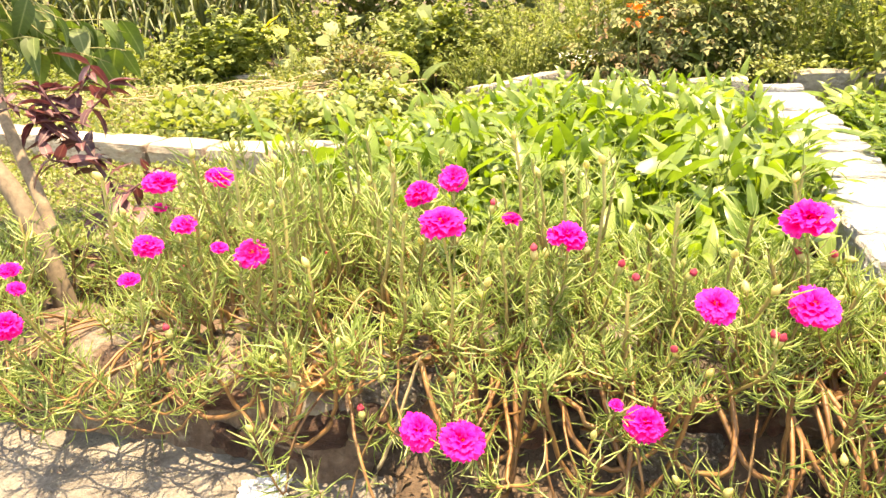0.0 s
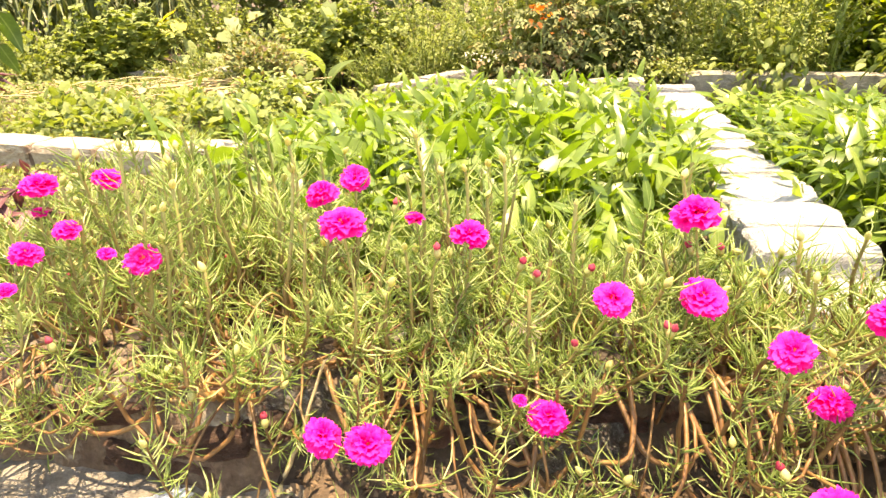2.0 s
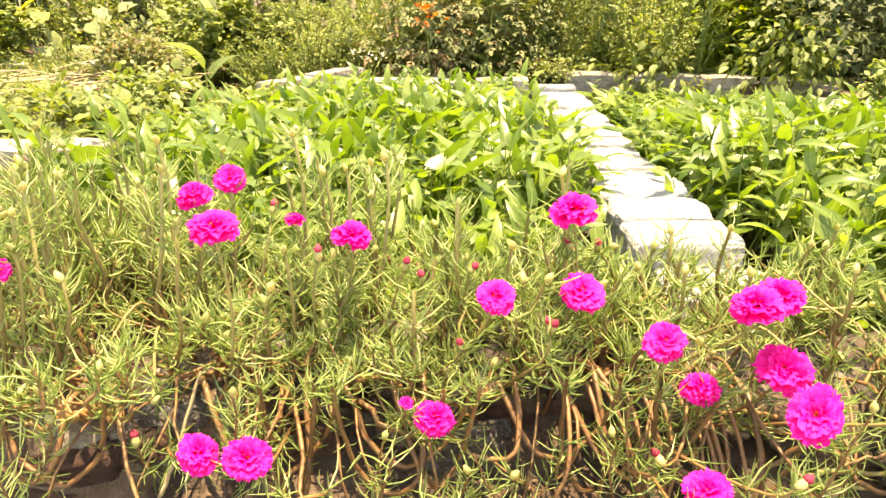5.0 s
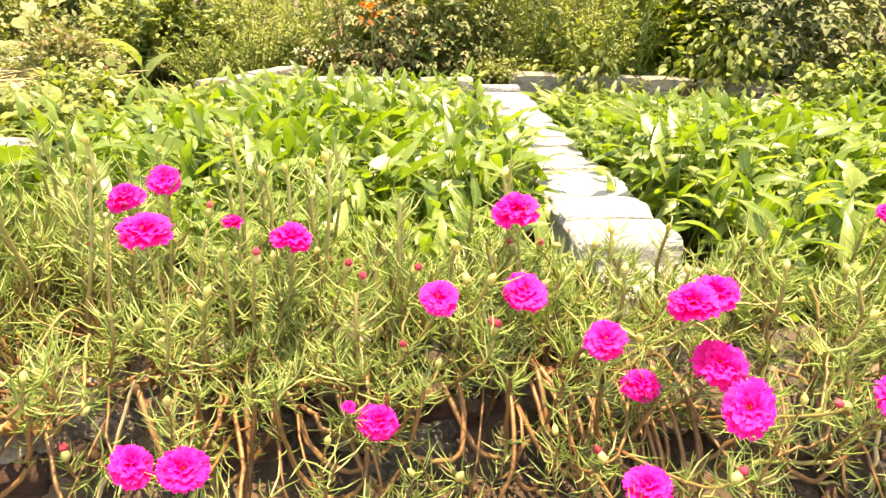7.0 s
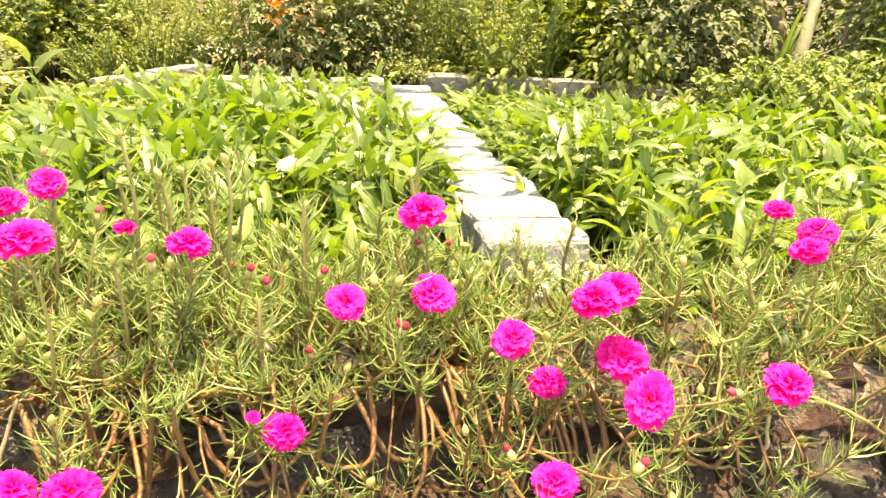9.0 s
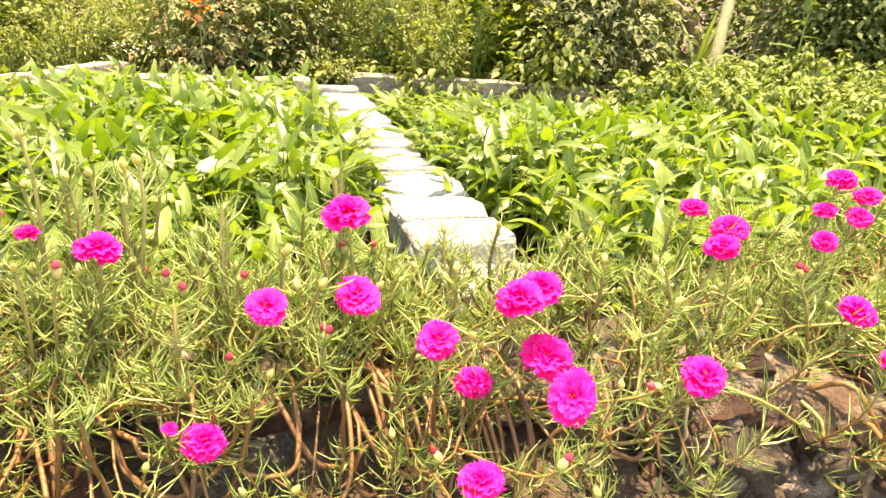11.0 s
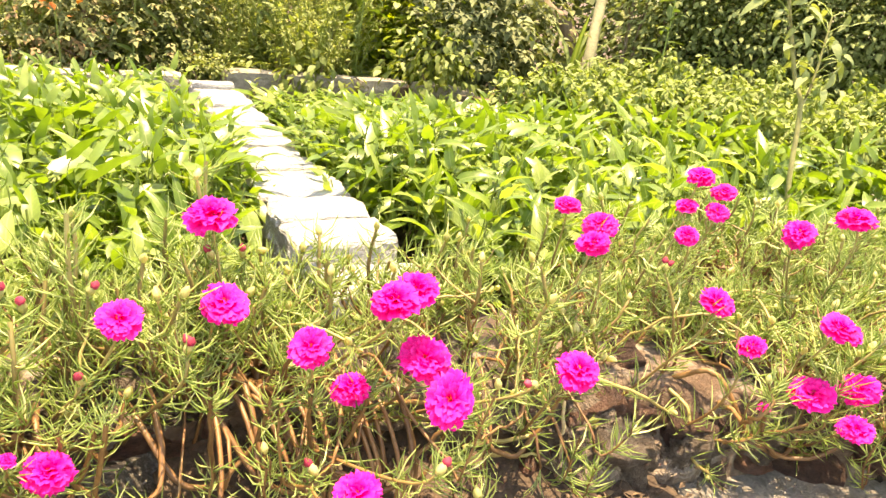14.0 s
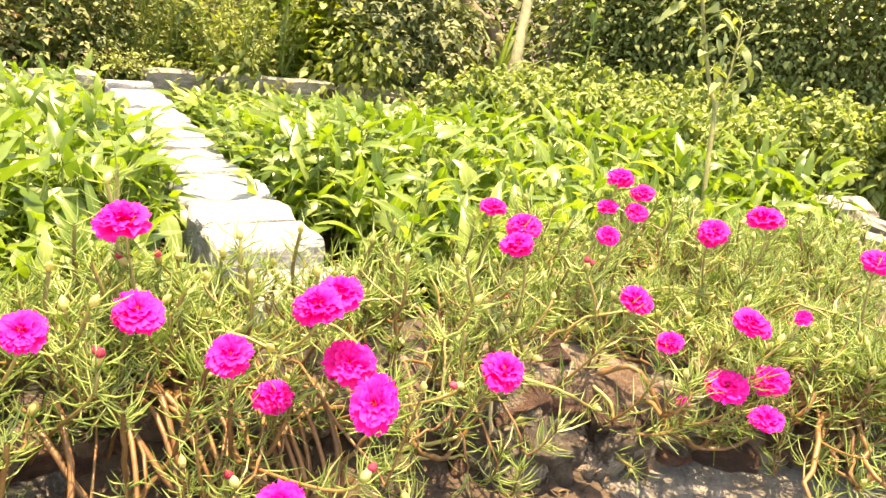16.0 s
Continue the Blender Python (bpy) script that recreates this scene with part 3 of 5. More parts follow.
def bud_mesh(name, material, red=False):
    bm = bmesh.new()
    bmesh.ops.create_uvsphere(bm, u_segments=8, v_segments=6, radius=0.5)
    for vert in bm.verts:
        z = vert.co.z
        k = 1 - 0.55 * max(0, z) * 1.6
        vert.co = Vector((vert.co.x * 0.62 * k, vert.co.y * 0.62 * k, z + 0.45))
        if red:
            vert.co += noise.noise_vector(vert.co * 7) * 0.12
    for face in bm.faces:
        face.smooth = True
    me = bpy.data.meshes.new(name)
    bm.to_mesh(me)
    bm.free()
    me.materials.append(material)
    return me


STAMENS, BUDS, REDBUDS = stamen_mesh(), bud_mesh("bud", BUD), bud_mesh("wilted_bud", REDBUD, True)


def whorl(points, count, size, r, start=0.25, dense=1.6):
    """Needle leaves round a stem, denser towards its tip."""
    p = np.asarray(points)
    s = start + (1 - start) * (1 - (1 - r.random(count)) ** 1.0) ** (1 / dense)
    x = s * (len(p) - 1)
    i = np.minimum(x.astype(int), len(p) - 2)
    base = p[i] + (p[i + 1] - p[i]) * (x - i)[:, None]
    tang = p[i + 1] - p[i]
    tang /= np.linalg.norm(tang, axis=1, keepdims=True) + 1e-9
    a, b = frames_of(tang)
    g = r.uniform(0, 2 * np.pi, count)[:, None]
    d = (np.cos(g) * a + np.sin(g) * b) + tang * r.uniform(0.2, 1.1, count)[:, None] + np.array([[0, 0, 0.25]])
    return spread(NEEDLES, base, d, 1.42 * size * r.uniform(0.5, 1.3, count), roll=r.normal(0, 1.1, count))


def add_flower(plant, at, size, face, r, closed=0.0):
    """A double flower: rings of ruffled petals round a tuft of stamens, its face turned along face."""
    q = Vector(face).to_track_quat("Z", "Y").to_matrix().to_4x4()
    m = Matrix.Translation(at) @ q @ Matrix.Rotation(r.uniform(0, 6.28), 4, "Z") @ Matrix.Diagonal((size * r.uniform(1.02, 1.14), size * r.uniform(0.9, 1.02), size * r.uniform(0.62, 0.84), 1))
    flower = child("flower", STAMENS, plant, m, "double magenta flower with ruffled petals" if closed < 0.4 else "half-closed magenta flower")
    for n, lift, length in ((7, 0, 0.54), (7, 16, 0.52), (6, 34, 0.47), (5, 53, 0.42), (4, 72, 0.36)):
        for k in range(n):
            turn = 360 * k / n + r.uniform(-14, 14) + lift * 3
            up = lift + r.normal(0, 9) + closed * (75 - lift) * 0.9 - (12 if lift < 5 else 0)
            child("petal", PETALS[r.integers(6)], flower, pose(0, 0, 0.02 + lift * 0.0008, 0, 0, turn) @ pose(0, 0.02, 0, up, r.normal(0, 8), 0) @ Matrix.Diagonal((length * r.uniform(0.9, 1.1),) * 3 + (1,)))


def flowering_stem(x, y, z, size, turned, r, closed=0.0, label="moss rose stem with needle leaves and a magenta flower"):
    """One moss rose that bears a flower at that place."""
    rx = x + r.uniform(-0.08, 0.08)
    ry = max(front_y(rx) + 0.06 + recess(rx), min(back_y(rx), y + r.uniform(0.0, 0.09)))
    base = np.array([rx, ry, ground_height(rx, ry) - 0.005])
    plant = thing("moss_rose", base, label, "flower", "moss roses in the bed")
    tip = np.array([x, y, z - 0.10 * size]) - base
    mid = np.array([tip[0] * 0.35, tip[1] * 0.35, max(0.06, tip[2] * 0.45)])
    line = bezier((0, 0, 0), mid + r.normal(0, 0.045, 3) * [1, 1, 0.3], tip + np.array([r.normal(0, 0.025), r.normal(0, 0.025), -0.06]), tip, 14)
    child("stem", mesh_of("stem", *tube(line, 0.0027, 0.0016, 6), STEM), plant)
    v, f = whorl(line[:-1], 46, 0.030, r, 0.15, 0.8)
    v2, f2 = whorl(line[-5:-1], 10, 0.022, r, 0.3, 1.0)
    child("foliage", mesh_of("foliage", *join([(v, f), (v2, f2)]), NEEDLE), plant)
    toward = Vector((0.05 - x, -y, 0)).normalized()
    a = radians(2 + 38 * turned)
    add_flower(plant, tip, size, (toward.x * math.sin(a) + r.normal(0, 0.12), toward.y * math.sin(a) + r.normal(0, 0.08), math.cos(a)), r, closed)
    return plant


def clump_of_stems(seed, lean=(0, 0), height=0.17, count=8, reach=0.09, hang=0.0, leafy_part=0.3):
    """The parts of a leafy moss rose with no open flower: a branching stem, leaves and buds, about the origin."""
    r = np.random.default_rng(seed)
    plant = thing("moss_rose", (0, 0, 0), "leafy moss rose with brown stems and green buds", "plant", "moss roses in the bed")
    green, brown, buds = [], [], 0
    for k in range(count):
        a = r.uniform(0, 2 * np.pi)
        out = reach * r.uniform(0.25, 1.3)
        h = height * r.uniform(0.5, 1.2)
        tip = np.array([math.cos(a) * out + lean[0] * r.uniform(0.3, 1), math.sin(a) * out + lean[1] * r.uniform(0.3, 1), h - hang * r.uniform(0.2, 1.3)])
        side = r.normal(0, 0.03, 2)
        line = bezier((0, 0, 0), (tip[0] * 0.6 + side[0], tip[1] * 0.6 + side[1], 0.03 + hang * 0.3), (tip[0] * 1.2 + side[0], tip[1] * 1.2, tip[2] * 0.3 - hang * 0.8), tip, 12)
        line[1:-1] += r.normal(0, 0.004, (10, 3))
        brown.append(tube(line, 0.0049 * r.uniform(0.6, 1.15), 0.0027, 6))
        green.append(whorl(line, 12, 0.031, r, leafy_part + 0.16, 1.7))
        green.append(whorl(line[-3:], 16, 0.031, r, 0.3, 1.0))
        for twigs in range(2):
            j = r.integers(4, 10)
            t2 = line[j] + np.array([r.normal(0, 0.03), r.normal(0, 0.03), r.uniform(0.02, 0.06)])
            twig = bezier(line[j], line[j] + (t2 - line[j]) * [0.6, 0.6, 0.2], t2 - [0, 0, 0.01], t2, 6)
            brown.append(tube(twig, 0.0018, 0.0012, 6))
            green.append(whorl(twig, 9, 0.029, r, 0.35, 1.2))
        if r.random() < 0.75 and buds < 4:
            buds += 1
            red = r.random() < 0.05
            s = r.uniform(0.013, 0.017) if red else r.uniform(0.014, 0.020)
            child("wilted_bud" if red else "bud", REDBUDS if red else BUDS, plant, Matrix.Translation(tip) @ pose(0, 0, 0, r.normal(0, 25), r.normal(0, 25), 0) @ Matrix.Diagonal((s, s, s, 1)), "dried red flower head" if red else "pale green bud")
    tagged(child("stem", mesh_of("stem", *join(brown), STEM), plant), kind="stuff")
    child("foliage", mesh_of("foliage", *join(green), NEEDLE), plant)
    return plant


# each flower: x, y, z of its heart, its width, how far it turns from the sky to the path
FLOWERS_WEST = [
    (-0.606, 0.863, 0.440, 0.034, 0.60),
    (-0.591, 0.845, 0.422, 0.027, 0.60),
    (-0.590, 0.800, 0.394, 0.041, 0.70),
    (-0.442, 0.993, 0.476, 0.025, 0.50),
    (-0.433, 0.990, 0.521, 0.050, 0.55),
    (-0.433, 0.834, 0.432, 0.033, 0.50),
    (-0.427, 0.897, 0.458, 0.045, 0.60),
    (-0.394, 0.953, 0.465, 0.039, 0.40),
    (-0.382, 1.103, 0.494, 0.054, 0.35),
    (-0.328, 0.895, 0.448, 0.028, 0.50),
    (-0.284, 0.893, 0.440, 0.048, 0.90),
]
FLOWERS_MIDDLE = [
    (-0.056, 0.683, 0.290, 0.049, 0.80),
    (-0.048, 0.965, 0.493, 0.049, 0.50),
    (-0.016, 0.756, 0.523, 0.053, 0.55),
    (-0.005, 0.658, 0.292, 0.052, 0.90),
    (-0.000, 0.973, 0.510, 0.047, 0.80),
    (0.079, 0.928, 0.455, 0.035, 0.40),
    (0.145, 0.852, 0.460, 0.056, 0.30),
    (0.180, 0.698, 0.300, 0.020, 0.50),
    (0.214, 0.691, 0.280, 0.050, 0.70),
    (0.303, 0.735, 0.411, 0.053, 0.70),
    (0.425, 0.750, 0.396, 0.066, 0.60),
    (0.445, 0.831, 0.477, 0.064, 0.60),
    (0.449, 0.486, 0.292, 0.049, 0.70),
    (0.468, 0.621, 0.389, 0.054, 0.80),
]
FLOWERS_EAST = [
    (0.526, 0.618, 0.317, 0.051, 0.20),
    (0.563, 0.486, 0.367, 0.064, 1.00),
    (0.568, 0.603, 0.432, 0.063, 0.25),
    (0.611, 0.616, 0.432, 0.057, 0.55),
    (0.614, 0.589, 0.349, 0.064, 0.95),
    (0.755, 0.461, 0.357, 0.060, 0.70),
    (0.881, 0.563, 0.469, 0.045, 0.50),
    (0.909, 0.578, 0.488, 0.051, 0.60),
    (0.975, 0.413, 0.423, 0.054, 0.45),
    (1.056, 0.749, 0.444, 0.053, 0.40),
]
FLOWERS_FAR_EAST = [
    (1.024, 0.368, 0.362, 0.041, 0.60),
    (1.092, 0.349, 0.244, 0.025, 0.40),
    (1.100, 0.292, 0.408, 0.055, 0.60),
    (1.113, 0.549, 0.450, 0.041, 0.80),
    (1.141, 0.576, 0.486, 0.038, 0.40),
    (1.083, 0.292, 0.310, 0.063, 0.70),
    (1.094, 0.231, 0.284, 0.048, 0.80),
    (1.168, 0.580, 0.534, 0.049, 0.40),
    (1.181, 0.543, 0.483, 0.042, 0.60),
    (1.191, 0.250, 0.407, 0.033, 0.50),
    (1.136, 0.253, 0.321, 0.053, 0.80),
    (1.218, 0.558, 0.508, 0.042, 0.40),
    (1.296, 0.448, 0.462, 0.059, 0.60),
    (1.386, 0.399, 0.492, 0.066, 0.50),
    (1.438, 0.220, 0.467, 0.057, 0.40),
]
fr = np.random.default_rng(21)
for x, y, z, width, turned in FLOWERS_WEST + FLOWERS_MIDDLE + FLOWERS_EAST + FLOWERS_FAR_EAST:
    flowering_stem(x, y, z, width * 0.81, turned, fr, 0.75 if width < 0.036 else (0.35 if width < 0.040 else 0.0))

# wilted and white-tipped buds: x, y, z
RED_BUDS = [
    (0.101, 0.844, 0.442),
    (0.207, 0.827, 0.423),
    (0.227, 0.806, 0.413),
    (0.295, 0.824, 0.410),
    (0.373, 0.720, 0.369),
    (0.267, 0.751, 0.343),
    (0.500, 0.854, 0.412),
    (0.451, 0.838, 0.423),
    (-0.142, 0.804, 0.230),
    (-0.403, 0.851, 0.346),
    (0.050, 0.909, 0.485),
    (0.353, 0.684, 0.389),
    (0.695, 0.473, 0.357),
    (0.518, 0.447, 0.321),
    (0.444, 0.556, 0.277),
    (1.009, 0.516, 0.427),
    (0.980, 0.502, 0.440),
    (1.395, 0.183, 0.256),
    (1.347, 0.191, 0.236),
]


def budding_stem(x, y, z, r):
    """One moss rose whose flower is over: a dried red head above a pale calyx."""
    rx = x + r.uniform(-0.06, 0.06)
    ry = max(front_y(rx) + 0.06 + recess(rx), min(back_y(rx), y + r.uniform(0.0, 0.08)))
    base = np.array([rx, ry, ground_height(rx, ry) - 0.005])
    plant = thing("moss_rose", base, "moss rose stem with a dried red flower head", "flower", "moss roses in the bed")
    tip = np.array([x, y, z - 0.012]) - base
    line = bezier((0, 0, 0), tip * [0.3, 0.3, 0.5] + r.normal(0, 0.03, 3), tip + [r.normal(0, 0.02), r.normal(0, 0.02), -0.05], tip, 12)
    child("stem", mesh_of("stem", *tube(line, 0.0028, 0.0018, 6), STEM), plant)
    child("foliage", mesh_of("foliage", *join([whorl(line, 46, 0.029, r, 0.15, 0.8), whorl(line[-3:], 12, 0.024, r, 0.2, 1.0)]), NEEDLE), plant)
    tilt = pose(0, 0, 0, r.normal(0, 22), r.normal(0, 22), r.uniform(0, 360))
    child("calyx", BUDS, plant, Matrix.Translation(tip) @ tilt @ Matrix.Diagonal((0.018, 0.018, 0.018, 1)), "pale green calyx")
    child("wilted_bud", REDBUDS, plant, Matrix.Translation(tip) @ tilt @ pose(0, 0, 0.011) @ Matrix.Diagonal((0.0165, 0.0165, 0.0125, 1)), "dried red flower head")


for row in RED_BUDS:
    budding_stem(*row, fr)

# pale buds that stand above the leaves: x, y, z
PALE_BUDS = [
    (0.086, 0.950, 0.580),
    (-0.304, 0.950, 0.586),
    (0.155, 0.950, 0.528),
    (-0.280, 0.900, 0.483),
    (-0.255, 0.900, 0.472),
    (0.031, 0.850, 0.387),
    (0.060, 0.880, 0.445),
    (-0.074, 0.850, 0.389),
    (0.600, 0.900, 0.345),
    (0.302, 0.900, 0.482),
    (0.305, 0.870, 0.410),
    (0.940, 0.870, 0.398),
    (1.175, 0.880, 0.374),
]


def pale_budding_stem(x, y, z, r):
    """One tall moss rose with a closed pale bud in a ring of short leaves."""
    rx = x + r.uniform(-0.05, 0.05)
    ry = max(front_y(rx) + 0.08 + recess(rx), y + r.uniform(-0.04, 0.04))
    base = np.array([rx, ry, ground_height(rx, ry) - 0.005])
    plant = thing("moss_rose", base, "tall moss rose stem ending in a closed pale bud", "flower", "moss roses in the bed")
    tip = np.array([x, y, z - 0.014]) - base
    line = bezier((0, 0, 0), tip * [0.3, 0.3, 0.5] + r.normal(0, 0.02, 3), tip + [r.normal(0, 0.012), r.normal(0, 0.012), -0.08], tip, 14)
    child("stem", mesh_of("stem", *tube(line, 0.0036, 0.0024, 6), STEM), plant)
    child("foliage", mesh_of("foliage", *join([whorl(line, 64, 0.028, r, 0.12, 0.9), whorl(line[-2:], 12, 0.022, r, 0.3, 1.0)]), NEEDLE), plant)
    q = r.uniform(0.013, 0.017)
    child("bud", BUDS, plant, Matrix.Translation(tip) @ pose(0, 0, 0, r.normal(0, 14), r.normal(0, 14), 0) @ Matrix.Diagonal((q * 0.9, q * 0.9, q, 1)), "closed cream-green bud")


for row in PALE_BUDS:
    pale_budding_stem(*row, fr)

TALL = [clump_of_stems(190 + k, height=0.27, reach=0.10, count=9) for k in range(5)]
UPRIGHT = [clump_of_stems(200 + k, height=0.18, reach=0.085) for k in range(5)]
LOW = [clump_of_stems(220 + k, height=0.11, reach=0.10) for k in range(3)]
ARCHING = [clump_of_stems(260 + k, height=0.14, reach=0.17, count=7, leafy_part=0.45) for k in range(4)]
FOOT = [clump_of_stems(280 + k, lean=(0, -0.03), height=0.075, reach=0.08, count=6) for k in range(4)]
JUTTING = [clump_of_stems(270 + k, lean=(0.02 * (-1) ** k, -0.13), height=0.10, reach=0.06, count=8, leafy_part=0.4) for k in range(4)]
HANGING = [clump_of_stems(240 + k, lean=(0.05 * (-1) ** k, -0.17), height=0.06, reach=0.09, hang=0.09, count=8, leafy_part=0.5) for k in range(6)]


def plant_moss_roses():
    r = np.random.default_rng(31)
    first = {id(p): True for p in TALL + UPRIGHT + LOW + ARCHING + FOOT + JUTTING + HANGING}

    def bare(x, y):
        """The open rock by the path, and the soil at the kerb's near end."""
        return ((x - 0.97) / 0.15) ** 2 + ((y - 0.49) / 0.13) ** 2 < 1 or (0.66 < x < 1.1 and y > 1.0)

    def put(kind, x, y, z, turn):
        if bare(x, y):
            return
        src = kind[r.integers(len(kind))]
        m = pose(x, y, z, 0, 0, turn)
        if first.pop(id(src), None):
            src.matrix_basis = m
        else:
            copy_thing(src, m)
    for x in np.arange(-1.25, 2.85, 0.104):
        f, b = max(front_y(x), 0.16 * x - 0.10), back_y(x)
        y = f + (0.13 if x > 0.0 else 0.19)
        while y < b:
            px, py = x + r.normal(0, 0.028), y + r.normal(0, 0.028)
            y += 0.118
            if py > b - 0.13 and r.random() < 0.4 or (px > 0.6 and noise.noise((px * 5.5, py * 5.5, 4)) > 0.22):
                continue
            low = 0.62 < px < 1.35 and py > 0.74 and r.random() < 0.7
            east = px > 0.85
            tall = -0.55 < px < 0.36 and py > f + 0.16 and r.random() < 0.75
            kind = TALL if tall else LOW if low else ((LOW, ARCHING, UPRIGHT, LOW, ARCHING, LOW) if east else (UPRIGHT, UPRIGHT, UPRIGHT, ARCHING, ARCHING, LOW))[r.integers(6)]
            if 0.02 < px < 0.70 and py < f + 0.20:
                # over the hollow the front row stands upright and further back
                kind, py = UPRIGHT, py + 0.045
            put(kind, px, py, ground_height(px, py), r.uniform(0, 360))
    for x, y, h in strip_points(FRONT, 0.10):
        if -0.12 < x < 0.78 and not 0.10 < x < 0.24 and r.random() < 0.45:
            n = Vector((math.sin(radians(h)), -math.cos(radians(h)), 0)) * r.uniform(0.10, 0.15)
            put(FOOT, x + n.x, y + n.y, max(PATH_Z, ground_height(x + n.x, y + n.y)) - 0.004, h + r.normal(0, 20))
            if r.random() < 0.25:
                n = n * 0.5
                put(FOOT, x + 0.05 + n.x, y + n.y, max(PATH_Z, ground_height(x + 0.05 + n.x, y + n.y)) - 0.004, h + r.normal(0, 30))
        if -1.3 < x < 1.7 and r.random() < (0.26 if x < 0.05 else 0.22 if x < 0.7 else 0.5):
            put(LOW, x + r.normal(0, 0.02), y + r.uniform(0.04, 0.07) + recess(x), 0.235, r.uniform(0, 360))
        if (-0.1 < x < 0.78 and r.random() < 0.12) or (0.98 < x < 1.9 and r.random() < (0.3 if 1.06 < x < 1.28 else 0.6)):
            put(JUTTING, x + r.normal(0, 0.015), y + 0.085 + recess(x), 0.232, h + r.normal(0, 14))
        if -1.3 < x < 1.9 and r.random() < (0.05 if 0.05 < x < 0.68 else 0.24 if x < 0.1 else 0.30 if x < 0.76 else 0.08 if x < 1.0 else 0.12 if x < 1.28 else 0.25):
            put(HANGING, x + r.normal(0, 0.02), y + 0.08 + recess(x) + r.normal(0, 0.02), 0.235, h + r.normal(0, 22))


def trailing_moss_roses():
    """Long brown stems that run over the wall's edge, sag in front of it and lift their leafy tips."""
    r = np.random.default_rng(36)
    for x, y, h in strip_points(FRONT, 0.06):
        if not -1.3 < x < 1.75 or r.random() < (0.22 if x < 0.0 else 0.52 if x < 0.68 else 0.75 if 0.82 < x < 1.25 else 0.25):
            continue
        along = np.array([math.cos(radians(h)), math.sin(radians(h)), 0])
        out = np.array([math.sin(radians(h)), -math.cos(radians(h)), 0])
        base = np.array([x, y, 0.0]) - out * (r.uniform(0.10, 0.17) + recess(x))
        base[2] = 0.238
        plant = thing("moss_rose", base, "trailing moss rose with long brown stems over the wall", "plant", "moss roses in the bed")
        green = []
        for k in range(r.integers(1, 3 if -0.05 < x < 0.5 else 4)):
            side = r.choice([-1, 1]) * (r.uniform(0.08, 0.22) if x < -0.2 else r.uniform(0.01, 0.09))
            drop, reach = r.uniform(-0.01, 0.06 if x < -0.25 else 0.12), r.uniform(0.01, 0.08)
            edge = (base[:2] - [x, y]) @ -out[:2]
            pts = [np.zeros(3), along * side * 0.3 + out * edge * 0.5 + [0, 0, r.uniform(0.01, 0.05)],
                   along * side * 0.7 + out * (edge + reach * 0.6) + [0, 0, 0.02 - drop * 0.45],
                   along * side + out * (edge + reach) + [0, 0, -drop],
                   along * side * 1.35 + out * (edge + reach * 1.25) + [0, 0, -drop + r.uniform(-0.01, 0.03)],
                   along * side * 1.6 + out * (edge + reach * 1.35) + [0, 0, -drop + r.uniform(0.03, 0.12)]]
            line = smooth_line(pts, 18)
            line[1:-1] += r.normal(0, 0.0014, (16, 3)) + 0.008 * np.sin(np.linspace(0, r.uniform(4, 9), 16) + r.uniform(0, 6))[:, None] * along
            child("stem", mesh_of("stem", *tube(line, r.uniform(0.0017, 0.0030), 0.0014, 6), STEM), plant)
            bare = 0.05 < x < 0.68
            green.append(whorl(line, 12 if bare else 24, 0.027, r, 0.35, 1.1))
            green.append(whorl(line[-5:], 14 if bare else 22, 0.028, r, 0.2, 1.0))
            if k == 0 and r.random() < 0.6:
                s = r.uniform(0.014, 0.019)
                child("bud", BUDS, plant, Matrix.Translation(line[-1]) @ pose(0, 0, 0, r.normal(0, 25), r.normal(0, 25), 0) @ Matrix.Diagonal((s, s, s, 1)), "pale green bud")
        child("foliage", mesh_of("foliage", *join(green), NEEDLE), plant)


def runners():
    """Long pale stems that lie over the leaves towards the path and end in a tuft with buds."""
    r = np.random.default_rng(38)
    for k in range(22):
        x = r.uniform(-0.7, 1.7) if k < 10 else r.uniform(0.75, 1.7)
        f = front_y(x)
        base = np.array([x, f + r.uniform(0.14, 0.30), 0.24])
        plant = thing("moss_rose", base, "moss rose with a long pale arching stem and buds", "plant", "moss roses in the bed")
        side, reach = r.normal(0, 0.12), r.uniform(0.10, 0.24)
        tip = np.array([side, -reach, r.uniform(0.0, 0.11)])
        line = smooth_line([(0, 0, 0), (side * 0.25, -reach * 0.25, r.uniform(0.06, 0.11)), (side * 0.6, -reach * 0.6, r.uniform(0.06, 0.12)), tip], 16)
        line[1:-1] += r.normal(0, 0.0012, (14, 3))
        child("stem", mesh_of("stem", *tube(line, 0.0025, 0.0018, 6), RUNNER), plant)
        child("foliage", mesh_of("foliage", *join([whorl(line, 14, 0.024, r, 0.3, 1.0), whorl(line[-2:], 16, 0.026, r, 0.2, 1.0)]), NEEDLE), plant)
        for b in range(r.integers(1, 3)):
            q = r.uniform(0.015, 0.021)
            child("bud", BUDS, plant, Matrix.Translation(line[-1] + r.normal(0, 0.004, 3)) @ pose(0, 0, 0, r.normal(30, 30), r.normal(0, 35), 0) @ Matrix.Diagonal((q * 0.85, q * 0.85, q, 1)), "pale green bud")


